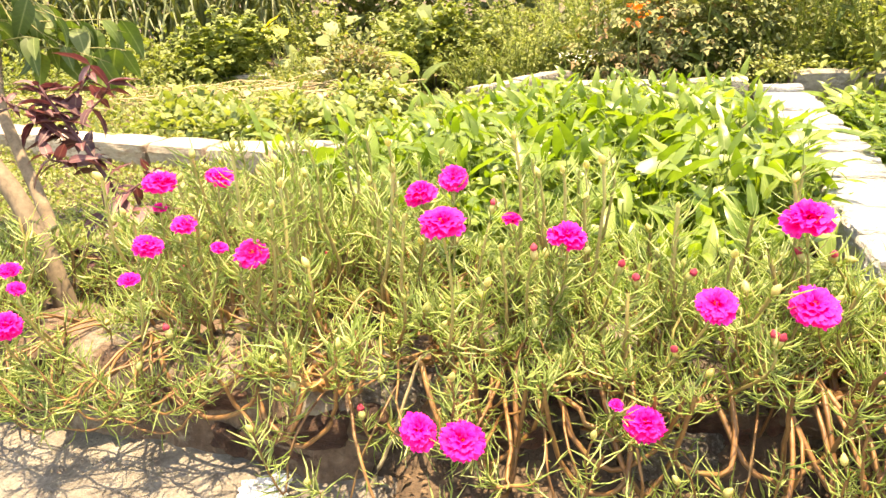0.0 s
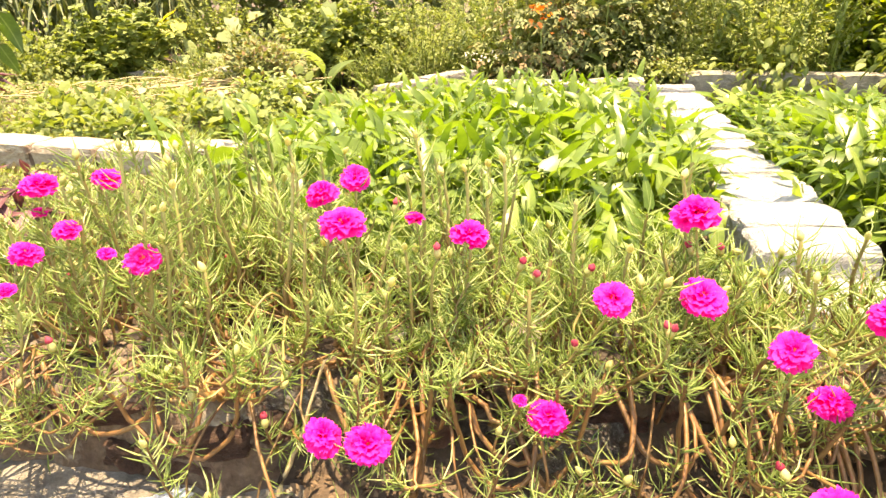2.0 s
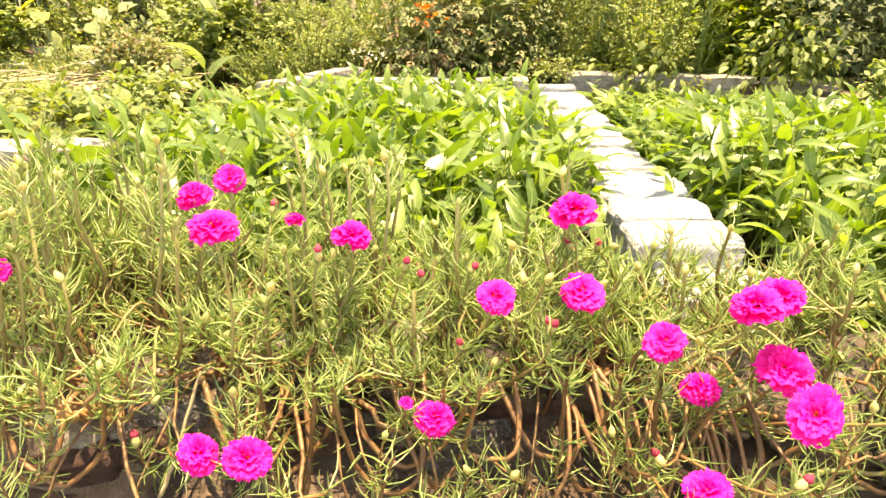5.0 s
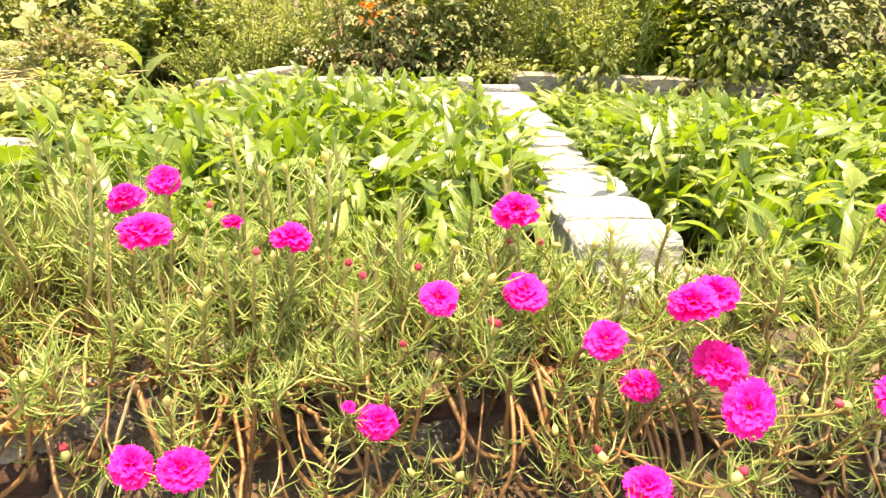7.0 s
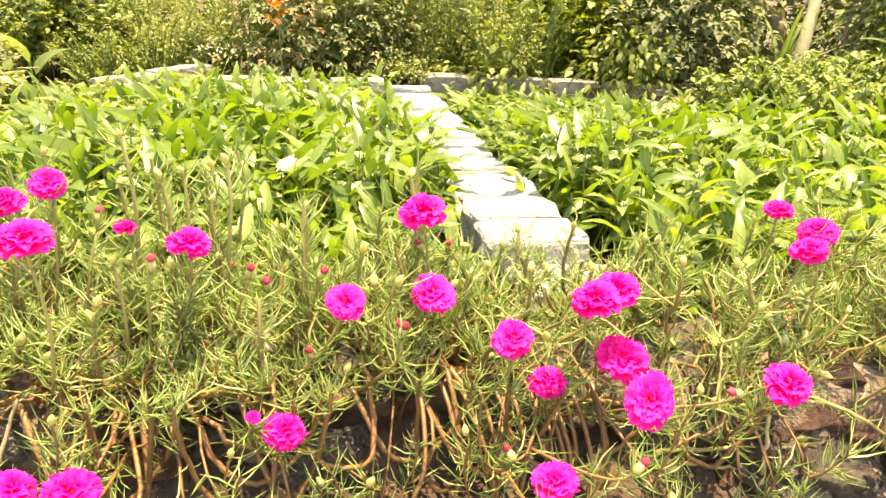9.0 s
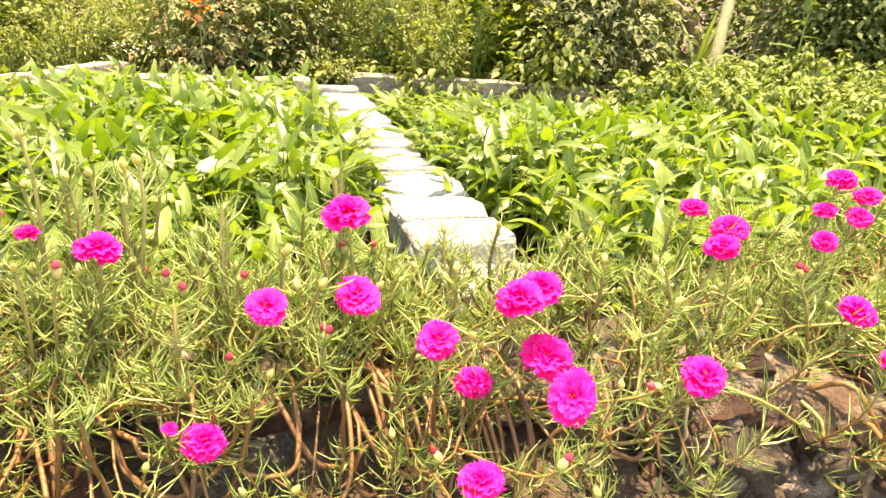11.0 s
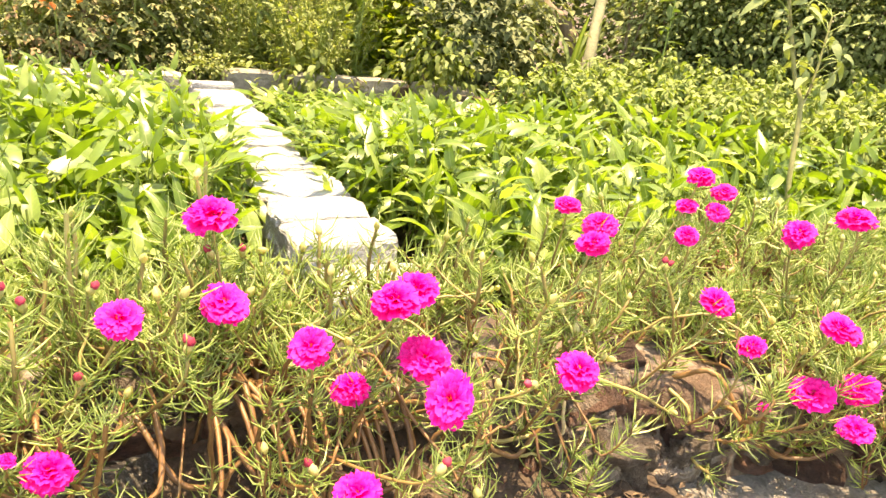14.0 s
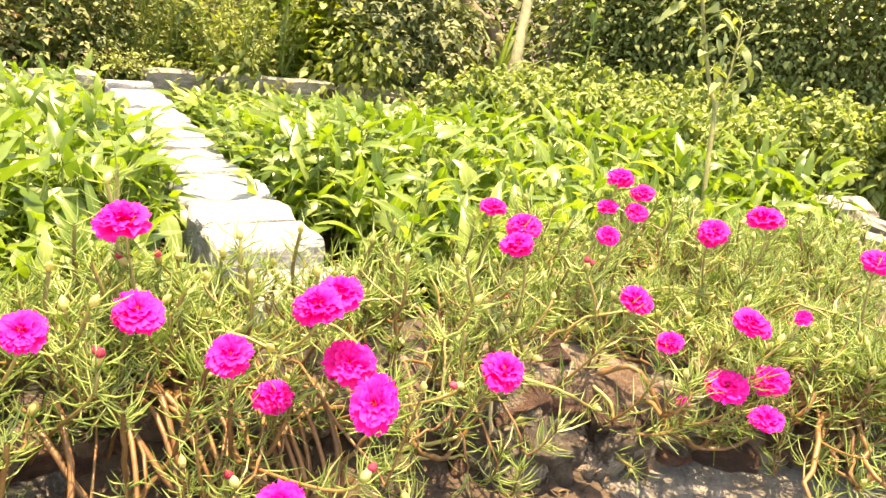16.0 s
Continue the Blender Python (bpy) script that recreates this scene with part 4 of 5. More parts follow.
def looping_stems():
    """Thick bare stems that sag in a loop before the wall's hollow and rise again to a leafy tip."""
    r = np.random.default_rng(44)
    for x, span, dip in ((-0.50, 0.20, 0.05), (-0.34, 0.16, 0.07), (0.00, 0.07, 0.10), (0.08, -0.06, 0.11), (0.17, 0.09, 0.08), (0.30, 0.13, 0.05), (0.38, 0.15, 0.07), (0.46, -0.08, 0.10), (0.55, 0.10, 0.09), (1.05, 0.14, 0.08), (1.22, -0.15, 0.07), (0.10, 0.15, 0.06), (0.24, -0.13, 0.09), (0.36, -0.12, 0.05), (0.64, -0.15, 0.08), (0.68, 0.11, 0.06), (0.43, 0.21, 0.06), (-0.08, 0.17, 0.07), (-0.2, -0.14, 0.06)):
        f = float(front_y(x))
        base = np.array([x, f + 0.10 + recess(x), 0.238])
        plant = thing("moss_rose", base, "moss rose with a thick bare brown stem looping down", "plant", "moss roses in the bed")
        out = -(0.10 + recess(x)) - r.uniform(0.0, 0.03)
        slope = float(front_y(x + span) - f)
        pts = [(0, 0, 0), (span * 0.12, out * 0.5, 0.035), (span * 0.3, out, -dip * 0.55), (span * 0.62, out + slope * 0.6, -dip), (span * 0.92, out + slope * 0.9 + 0.01, -dip * 0.5), (span * 1.05, out + slope, dip * 0.35), (span * 1.1, out + slope - 0.01, dip * 0.35 + 0.05)]
        line = smooth_line(pts, 24)
        line[1:-1] += r.normal(0, 0.0010, (22, 3))
        child("stem", mesh_of("stem", *tube(line, 0.0043, 0.0028, 7), STEM), plant)
        child("foliage", mesh_of("foliage", *join([whorl(line[12:], 12, 0.027, r, 0.3, 1.2), whorl(line[-4:], 18, 0.030, r, 0.2, 1.0)]), NEEDLE), plant)


def hanging_stems():
    """A bundle of bare reddish stems that hang side by side over the hollow in the wall."""
    r = np.random.default_rng(47)
    for k in range(13):
        x = 0.42 + 0.017 * k + r.normal(0, 0.006)
        f = float(front_y(x))
        base = np.array([x, f + 0.085 + recess(x), 0.24])
        plant = thing("moss_rose", base, "bare reddish brown moss rose stem hanging over the wall", "plant", "moss roses in the bed")
        out = -(0.09 + recess(x)) - r.uniform(-0.01, 0.03)
        lean = r.normal(-0.02, 0.022)
        line = smooth_line([(0, 0, 0), (lean * 0.2, out * 0.55, 0.022), (lean * 0.6, out, -0.035), (lean, out - 0.012, -0.085), (lean * 1.3, out - 0.028, -0.115 + r.uniform(0, 0.02))], 16)
        child("stem", mesh_of("stem", *tube(line, 0.0036, 0.0027, 6), STEM), plant)
        child("foliage", mesh_of("foliage", *whorl(line[-4:], 10, 0.028, r, 0.3, 1.0), NEEDLE), plant)


plant_moss_roses()
trailing_moss_roses()
runners()
looping_stems()
hanging_stems()


# ---- water spinach ----
def stalked(template):
    """A leaf with its stalk, which runs down and back from the base."""
    return join([template, tube([(0, -0.42, -0.34), (0, -0.32, -0.16), (0, -0.14, -0.04), (0, 0.02, 0.0)], 0.012, 0.014, 4)])


def spinach_leaf(k):
    return mesh_of("leaf", *stalked(blade(10, arrow, 0.10, 0.14 + 0.06 * k, 0.25 + 0.16 * k, 0.10, 300 + k)), SPINACH)


SPINACH_LEAVES = [spinach_leaf(k) for k in range(6)]


FAR_SHAPES = []


def spinach(seed, far=False):
    r = np.random.default_rng(seed)
    plant = thing("water_spinach", (0, 0, 0), "leafy water spinach with arrow-shaped bright green leaves", "plant", "water spinach in the beds")
    blades = []
    for k in range(3 if far else 2):
        a = r.uniform(0, 6.28)
        h = r.uniform(0.16, 0.29)
        out = r.uniform(0.02, 0.09)
        tip = np.array([math.cos(a) * out, math.sin(a) * out, h])
        line = bezier((0, 0, 0), (tip[0] * 0.2, tip[1] * 0.2, h * 0.4), (tip[0] * 0.8, tip[1] * 0.8, h * 0.7), tip, 8)
        child("stem", mesh_of("stem", *tube(line, 0.0035, 0.002, 5), GREENSTEM), plant)
        for j in range(8):
            base = line[int(7 - j * 0.8)]
            b = a + j * 2.4 + r.normal(0, 0.5)
            reach = r.uniform(0.02, 0.06)
            end = base + np.array([math.cos(b) * reach, math.sin(b) * reach, r.uniform(0.02, 0.06)])
            size = r.uniform(0.062, 0.135) * (0.7 if j == 0 else 1.0)
            pitch = r.normal(16, 32) + (34 if j == 0 else 0)
            m = Matrix.Translation(end) @ pose(0, 0, 0, 0, 0, math.degrees(b) - 90) @ pose(0, 0, 0, pitch, r.normal(0, 18), 0) @ Matrix.Diagonal((size * r.uniform(0.9, 1.2), size, size, 1))
            if far:
                v, f = stalked(blade(8, arrow, 0.10, r.uniform(0.1, 0.4), 0.25 + 0.16 * r.integers(6), 0.14, int(r.integers(999))))
                blades.append((v @ np.array(m.to_3x3()).T + np.array(m.translation), f))
            else:
                child("leaf", SPINACH_LEAVES[r.integers(6)], plant, m)
    if far:
        FAR_SHAPES.append(join(blades))
        child("foliage", mesh_of("foliage", *FAR_SHAPES[-1], SPINACH_FAR), plant)
    return plant


def plant_spinach():
    near_kinds, far_kinds = [spinach(400 + k) for k in range(8)], [spinach(430 + k, True) for k in range(8)]
    fresh = near_kinds + far_kinds
    r = np.random.default_rng(41)
    back = []

    def put(x, y):
        tall = np.interp(y, [1.4, 2.0, 2.6, 3.0], [1.0, 0.82, 0.62, 0.5]) if x > KERB_NEAR.x + (y - KERB_NEAR.y) * 0.267 else np.interp(y, [2.0, 2.6, 3.2], [1.0, 0.92, 0.78])
        m = pose(x, y, SOIL_Z, 0, 0, r.uniform(0, 360)) @ Matrix.Diagonal((1, 1, tall, 1)) @ Matrix.Scale(1.06 if x > 1.25 and y < 1.9 else 1.0, 4)
        if y > 2.1:
            v, f = FAR_SHAPES[r.integers(8)]
            back.append((v @ np.array(m.to_3x3()).T + np.array(m.translation), f))
            return
        kind = (near_kinds if y < 1.5 and x < 2.5 else far_kinds)[r.integers(8)]
        if kind in fresh:
            fresh.remove(kind)
            kind.matrix_basis = m
        else:
            copy_thing(kind, m)
    for y in np.arange(0.62, 3.25, 0.10):
        kx = KERB_NEAR.x + (y - KERB_NEAR.y) * 0.267
        west = np.interp(y, [1.2, 1.6, 1.9, 2.2, 3.1], [0.05, -0.22, -0.42, -0.25, 0.30])
        for x in np.arange(west, kx - (0.30 if y < 1.6 else 0.17 if y < 2.3 else 0.27), 0.098):
            if y > back_y(x) + 0.03 and y < 3.2 - 0.12 * x:
                put(x + r.normal(0, 0.025), y + r.normal(0, 0.025))
        east = np.interp(y, [0.6, 1.0, 1.5, 2.0, 3.1], [2.85, 2.98, 2.90, 2.62, 2.3])
        for x in np.arange(max(kx, 0.95) + (0.25 if y < 1.6 else 0.19 if y < 2.3 else 0.24), east, 0.098):
            if y > back_y(x) + 0.03 and y < 3.02 - 0.6 * max(0, x - 1.9) - 1.6 * max(0, x - 2.55):
                put(x + r.normal(0, 0.025), y + r.normal(0, 0.025))
    tagged(new("water_spinach_bed", mesh_of("water_spinach_bed", *join(back), SPINACH_FAR)), "far rows of leafy green water spinach", "plants", kind="stuff")


plant_spinach()


# ---- shrubs and far growth ----
def bush(name, at, radii, template, count, size, material, label, seed, clumps=26, stem_count=4, category="shrub", droop=0.0):
    """A shrub: a few tapered limbs and a crown of many leaves gathered in uneven clumps."""
    r = np.random.default_rng(seed)
    ob = thing(name, (at[0], at[1], 0.0), label, category)
    rx, ry, rz = radii
    u = r.normal(0, 1, (clumps, 3))
    u /= np.linalg.norm(u, axis=1, keepdims=True)
    u *= r.uniform(0.45, 1.0, (clumps, 1))
    heart = np.array([0, 0, at[2]])
    centres = heart + u * [rx, ry, rz]
    centres[:, 2] = np.maximum(centres[:, 2], 0.08)
    limbs = []
    for k in range(clumps):
        root = np.array([r.normal(0, rx * 0.12), r.normal(0, ry * 0.12), 0])
        if k < stem_count * 3 and (stem_count > 2 or k == 0):
            limbs.append(tube(bezier(root, root + [0, 0, centres[k][2] * 0.5], centres[k] * [0.6, 0.6, 0.8], centres[k], 7), 0.012 if k < stem_count else 0.006, 0.003, 5))
    tagged(child("trunk", mesh_of("trunk", *join(limbs), BARK), ob), kind="stuff")
    which = r.integers(0, clumps, count)
    off = r.normal(0, 1, (count, 3))
    spread_r = 0.36 * np.array([rx, ry, rz]) * 1.0
    p = centres[which] + off * np.minimum(spread_r, 0.26)
    p[:, 2] = np.maximum(p[:, 2], 0.04)
    d = (p - heart) / [rx, ry, rz] * 0.8 + r.normal(0, 0.42, (count, 3)) + [0, 0, -0.05 - droop]
    child("crown", mesh_of("crown", *spread(template, p, d, size * r.uniform(0.6, 1.3, count), roll=r.normal(0, 0.28, count)), material), ob)
    return ob


def spray_bush(name, at, radii, template, stems, leaves, size, material, label, seed, category="shrub", droop=0.0):
    """A shrub of many upright bending shoots, each with leaves along it."""
    r = np.random.default_rng(seed)
    ob = thing(name, (at[0], at[1], 0.0), label, category)
    rx, ry, h = radii
    wood, v_all = [], []
    for k in range(stems):
        a, q = r.uniform(0, 6.28), math.sqrt(r.random())
        root = np.array([math.cos(a) * q * rx * 0.45, math.sin(a) * q * ry * 0.45, 0.0])
        tip = np.array([math.cos(a) * q * rx, math.sin(a) * q * ry, h * (1.0 - 0.35 * q * q) * r.uniform(0.65, 1.12)])
        line = bezier(root, root + [0, 0, tip[2] * 0.5], tip * [0.8, 0.8, 0.9], tip + r.normal(0, 0.02, 3), 12)
        wood.append(tube(line, 0.005, 0.002, 4))
        x = (0.2 + 0.8 * r.random(leaves) ** 0.8) * 10.99
        i = np.minimum(x.astype(int), 10)
        p = line[i] + (line[i + 1] - line[i]) * (x - i)[:, None]
        g = r.uniform(0, 6.28, leaves)
        d = np.stack([np.cos(g), np.sin(g), r.normal(0.1 - droop, 0.35 + droop * 0.4, leaves)], 1)
        v_all.append(spread(template, p + d * 0.012, d, size * r.uniform(0.6, 1.25, leaves) * (1.15 - 0.05 * x), roll=r.normal(0, 0.3, leaves)))
    tagged(child("stem", mesh_of("stem", *join(wood), GREENSTEM), ob), kind="stuff")
    child("crown", mesh_of("crown", *join(v_all), material), ob)
    return ob


def polar(az, dist):
    return dist * math.sin(radians(az)), dist * math.cos(radians(az))


SMALL = blade(2, oval, 0.0, 0.2, 0.5, 0.04, 4)
OVAL, HEART, LANCE = blade(3, oval, 0.0, 0.25, 0.5, 0.04, 1), blade(3, heart, 0.10, 0.18, 0.5, 0.05, 2), blade(2, lance, 0.0, 0.25, 0.7, 0.03, 3)


def lobed_leaf():
    """A flat leaf with three pointed lobes, along y."""
    v = [(0, 0, 0), (0.22, 0.02, 0.03), (0.56, 0.30, -0.06), (0.24, 0.42, 0.05), (0.20, 0.62, 0.04), (0, 1.0, -0.16), (-0.20, 0.62, 0.04), (-0.24, 0.42, 0.05), (-0.56, 0.30, -0.06), (-0.22, 0.02, 0.03), (0, 0.42, 0)]
    return np.array(v), np.array([(0, 1, 2, 3), (0, 3, 10, 10), (3, 4, 5, 10), (10, 5, 6, 7), (0, 10, 7, 7), (0, 7, 8, 9)])[[0, 2, 3, 5]]


LOBED = lobed_leaf()


def plant_shrubs():
    r = np.random.default_rng(51)
    spec = [
        (-34, 4.6, 0.4, 0.24, OVAL, 0.05, SHRUB, "green shrub with oval leaves behind the bed"),
        (-24, 4.6, 0.34, 0.25, OVAL, 0.05, SHRUB, "bright leafy shrub with oval leaves"),
        (-17, 4.5, 0.34, 0.32, HEART, 0.06, VINE, "bright leafy shrub with broad leaves"),
        (-7.4, 3.75, 0.17, 0.22, OVAL, 0.05, RUSTSHRUB, "small shrub with rusty brown and green leaves"),
        (-1, 4.7, 0.4, 0.34, HEART, 0.06, VINE, "leafy shrub with broad pale green leaves"),
        (6, 4.4, 0.42, 0.30, LANCE, 0.045, FEATHER, "feathery yellow-green flowering shrub"),
        (12, 4.1, 0.42, 0.42, LANCE, 0.05, FEATHER, "low yellow-green shrub before the hedge"),
        (17, 3.9, 0.42, 0.5, LOBED, 0.078, RUSTSHRUB, "dark shrub with small orange flowers"),
        (22, 4.0, 0.4, 0.45, OVAL, 0.05, DARKSHRUB, "dark green shrub with oval leaves"),
        (27, 3.9, 0.42, 0.5, LANCE, 0.045, FEATHER, "feathery yellow-green shrub behind the block wall"),
        (32, 3.8, 0.42, 0.5, LANCE, 0.045, FEATHER, "feathery green shrub with fine leaves"),
        (41, 4.5, 0.40, 0.55, OVAL, 0.06, SHRUB, "green shrub with glossy oval leaves"),
        (37.5, 4.2, 0.36, 0.5, HEART, 0.06, LIME, "lime green leafy shrub"),
        
    ]
    for k, (az, d, rad, h, tpl, s, mat, label) in enumerate(spec):
        x, y = polar(az, d + (0.35 if 10 < az < 36 else 0.45 if 36 < az < 47 else 0.0))
        if tpl is LANCE or mat in (FEATHER, VINE):
            spray_bush("shrub", (x, y), (rad * 1.1, rad * 1.1, h * 1.75), tpl, 62, 58, s * 0.95, mat, label, 500 + k)
        else:
            bush("shrub", (x, y, h * 0.85), (rad, rad, h), tpl, 3400 if tpl is LOBED else 6200, s * 0.64, mat, label, 500 + k, 46, droop=0.4 if tpl is LOBED else 0.0)
    x, y = polar(44.4, 4.65)
    bush("shrub", (x, y, 0.50), (0.46, 0.42, 0.52), LOBED, 3000, 0.075, LOBEDLEAF, "dense olive green shrub with pointed lobed leaves", 533, 60, droop=0.55)
    fill = (FEATHER, VINE, SHRUB, FEATHER, BROADBUSH)
    for k, (az, d, h) in enumerate(((-28, 4.4, 0.34), (-20, 4.9, 0.42), (-12, 4.3, 0.34), (-10, 5.1, 0.6), (-4, 5.2, 0.62), (-3.5, 4.4, 0.36), (2.5, 4.2, 0.34), (3, 5.0, 0.6), (9, 5.0, 0.7), (9, 4.0, 0.36), (15, 4.6, 0.75), (20, 3.75, 0.5), (24.5, 3.7, 0.5), (29.5, 3.65, 0.48), (34.5, 3.75, 0.5), (34, 4.5, 0.9), (29, 4.6, 0.95), (24, 4.6, 0.95))):
        x, y = polar(az, d + (0.42 if 8 < az < 36 and d < 4.2 else 0.0))
        spray_bush("wild_bush", (x, y), (0.30, 0.26, h), (LANCE, OVAL, LANCE, OVAL)[k % 4], 40, 46, 0.045, fill[k % 5], ("leafy wild bush with narrow yellow-green leaves", "leafy wild bush with small oval leaves")[k % 2], 760 + k)
    for k in range(16):
        az = -40 + k * 8
        x, y = polar(az, 6.6 + 0.4 * math.sin(k * 2.1))
        bush("hedge_bush", (x, y, 0.8), (0.75, 0.6, 1.0), HEART, 2600, 0.07, DARKSHRUB, "tall dark green hedge bush", 540 + k)
    for k in range(7):
        x, y = polar(59 + k * 4.0, 5.2)
        bush("creeper", (x, y, 0.75 + 0.02 * k), (0.42, 0.35, 0.9), SMALL, 7500, 0.045, CREEPER, "curtain of dark green creeper leaves", 570 + k, 34, category="creeper", droop=0.2)
    k = 0
    for az, d in ((56, 3.35), (61, 3.4), (66, 3.45), (51, 3.6), (54, 3.9), (59, 3.7), (64, 3.6), (69, 3.5), (74, 3.7), (79, 4.0), (57, 4.3), (62, 4.2), (67, 4.1), (72, 4.1), (77, 4.0), (60, 4.7), (66, 4.7), (72, 4.7), (78, 4.6)):
        lift = 0.005 * max(0, az - 58)
        x, y = polar(az, d)
        lift *= 0.6 if d > 4.05 else 1.0
        spray_bush("bean_plant", (x, y), (0.38, 0.38, (0.44 if d < 4.05 else 0.50) + lift * 1.3), OVAL, 54, 64, 0.058, BEAN, "low leafy bean plant with small round leaves", 600 + k, category="plant", droop=0.55)
        k += 1


plant_shrubs()


# ---- left corner: tree, purple plant, back bed ----
BROAD_LEAVES = [mesh_of("leaf", *blade(7, lance, 0.0, 0.2, 0.5 + 0.25 * k, 0.03, 700 + k), BROAD) for k in range(4)]
PURPLE_LEAVES = [mesh_of("leaf", *blade(6, lance, 0.0, 0.30, 0.3 + 0.25 * k, 0.10, 720 + k), PURPLE) for k in range(4)]


def hung_leaf(parent, shapes, at, heading, pitch, size, r, wide=1.0):
    child("leaf", shapes[r.integers(len(shapes))], parent, Matrix.Translation(at) @ pose(0, 0, 0, 0, 0, heading) @ pose(0, 0, 0, pitch, r.normal(0, 20), 0) @ Matrix.Diagonal((size * wide, size, size, 1)))


def build_purple_plant():
    r = np.random.default_rng(801)
    base = np.array([-0.585, 1.245, 0.19])
    plant = thing("purple_plant", base, "young plant with narrow deep purple leaves beside the trunk", "plant")
    main = smooth_line([(0, 0, 0), (-0.03, 0.03, 0.07), (-0.08, 0.08, 0.20), (-0.155, 0.125, 0.315), (-0.20, 0.15, 0.375), (-0.23, 0.165, 0.42)], 18)
    wood = [tube(main, 0.006, 0.003, 6)]
    tips = [main]
    for k in range(13):
        b = main[2 + k]
        a = r.uniform(0, 6.28)
        out = r.uniform(0.08, 0.16) * (1.1 - k * 0.03)
        e = b + np.array([math.cos(a) * out, math.sin(a) * out * 0.7, r.uniform(0.02, 0.07)])
        tw = bezier(b, b + (e - b) * [0.5, 0.5, 0.1], e - [0, 0, 0.02], e, 6)
        wood.append(tube(tw, 0.0028, 0.0013, 5))
        tips.append(tw)
    child("stem", mesh_of("stem", *join(wood), PURPLE), plant)
    for line in tips:
        n = 54 if line is main else 13
        for k in range(n):
            p = line[min(len(line) - 1, int((0.2 + 0.8 * (k + 0.5) / n) * len(line)))]
            hung_leaf(plant, PURPLE_LEAVES, p, r.uniform(0, 360), r.normal(-4, 26), r.uniform(0.035, 0.085), r, r.uniform(0.8, 1.25))


def build_left_tree():
    r = np.random.default_rng(811)
    tree = thing("young_tree", (-0.84, 1.36, 0.18), "young tree with a thin bent trunk and hanging green leaves", "tree")
    trunk = smooth_line([(0, 0, 0), (-0.06, 0.097, 0.13), (-0.154, 0.208, 0.275), (-0.207, 0.278, 0.368), (-0.257, 0.41, 0.51), (-0.27, 0.44, 0.66), (-0.28, 0.45, 0.9)], 18)
    child("trunk", mesh_of("trunk", *tube(trunk, 0.016, 0.008, 8), BARK), tree)
    for k in range(13):
        b = trunk[11 + k % 6]
        reach = r.uniform(0.08, 0.36)
        e = np.array([b[0] + reach, b[1] + r.uniform(-0.12, 0.12), r.uniform(0.42, 0.60)])
        tw = bezier(b, b + (e - b) * [0.4, 0.4, 0.9], e + [-0.03, 0, 0.02], e, 7)
        child("twig", mesh_of("twig", *tube(tw, 0.0018, 0.0009, 5), OLIVESTEM), tree)
        for j in range(4):
            p = tw[2 + j]
            hung_leaf(tree, BROAD_LEAVES, p, r.uniform(180, 400), r.normal(-58, 20), r.uniform(0.07, 0.125), r, 1.25)
    # unseen upper crown, added and set sunward to shade the leaves and grass below
    for k in range(14):
        b = trunk[13 + k % 5]
        a = r.uniform(0, 6.28)
        reach = r.uniform(0.12, 0.38)
        e = np.array([b[0] + 0.12 + math.cos(a) * reach, b[1] - 0.13 + math.sin(a) * reach, r.uniform(0.76, 1.0)])
        tw = bezier(b, b + (e - b) * [0.4, 0.4, 0.9], e + [0, 0, 0.03], e, 7)
        child("twig", mesh_of("twig", *tube(tw, 0.003, 0.0014, 6), OLIVESTEM), tree)
        for j in range(4):
            hung_leaf(tree, BROAD_LEAVES, tw[2 + j], r.uniform(0, 360), r.normal(-38, 22), r.uniform(0.09, 0.16), r, r.uniform(0.9, 1.4))
    stick = thing("bare_branch", (-0.765, 1.20, 0.19), "bare pale grey-brown branch leaning out of the bed", "branch")
    child("wood", mesh_of("wood", *tube(smooth_line([(0.03, -0.02, 0), (-0.01, 0.01, 0.17), (-0.076, 0.054, 0.285), (-0.2, 0.1, 0.42), (-0.3, 0.14, 0.5)]), 0.021, 0.014, 9), BARK), stick)


def diamond():
    """A tiny folded leaf of two faces."""
    return np.array([(0, 0, 0), (0.28, 0.5, 0.08), (0, 1, -0.1), (-0.28, 0.5, 0.08)]), np.array([(0, 1, 2, 3)])


def scatter_leaves(name, box, count, size, material, label, seed, lift=0.04, template=None, keep=None):
    """A carpet of small leaves on the soil within a rectangle of the plan."""
    r = np.random.default_rng(seed)
    x, y = r.uniform(box[0], box[1], count), r.uniform(box[2], box[3], count)
    dens = np.array([noise.noise((a * 2.6, b * 2.6, seed)) for a, b in zip(x, y)])
    ok = dens > r.uniform(-0.95, 0.0, count)
    if keep is not None:
        ok &= np.array([keep(a, b) for a, b in zip(x, y)])
    x, y, dens = x[ok], y[ok], dens[ok]
    z = np.array([ground_height(a, b) for a, b in zip(x, y)]) + r.random(len(x)) * lift * (0.4 + np.maximum(0, dens) * 1.6)
    d = r.normal(0, 1, (len(x), 3)) + [0, 0, 0.5]
    v, f = spread(template or diamond(), np.stack([x, y, z], 1), d, size * r.uniform(0.5, 1.4, len(x)), roll=r.normal(0, 0.7, len(x)))
    return tagged(new(name, mesh_of(name, v, f, material)), label, "weeds", kind="stuff")


def left_kerb_y(x):
    return np.interp(x, [p[0] for p in LEFT_KERB], [p[1] for p in LEFT_KERB])


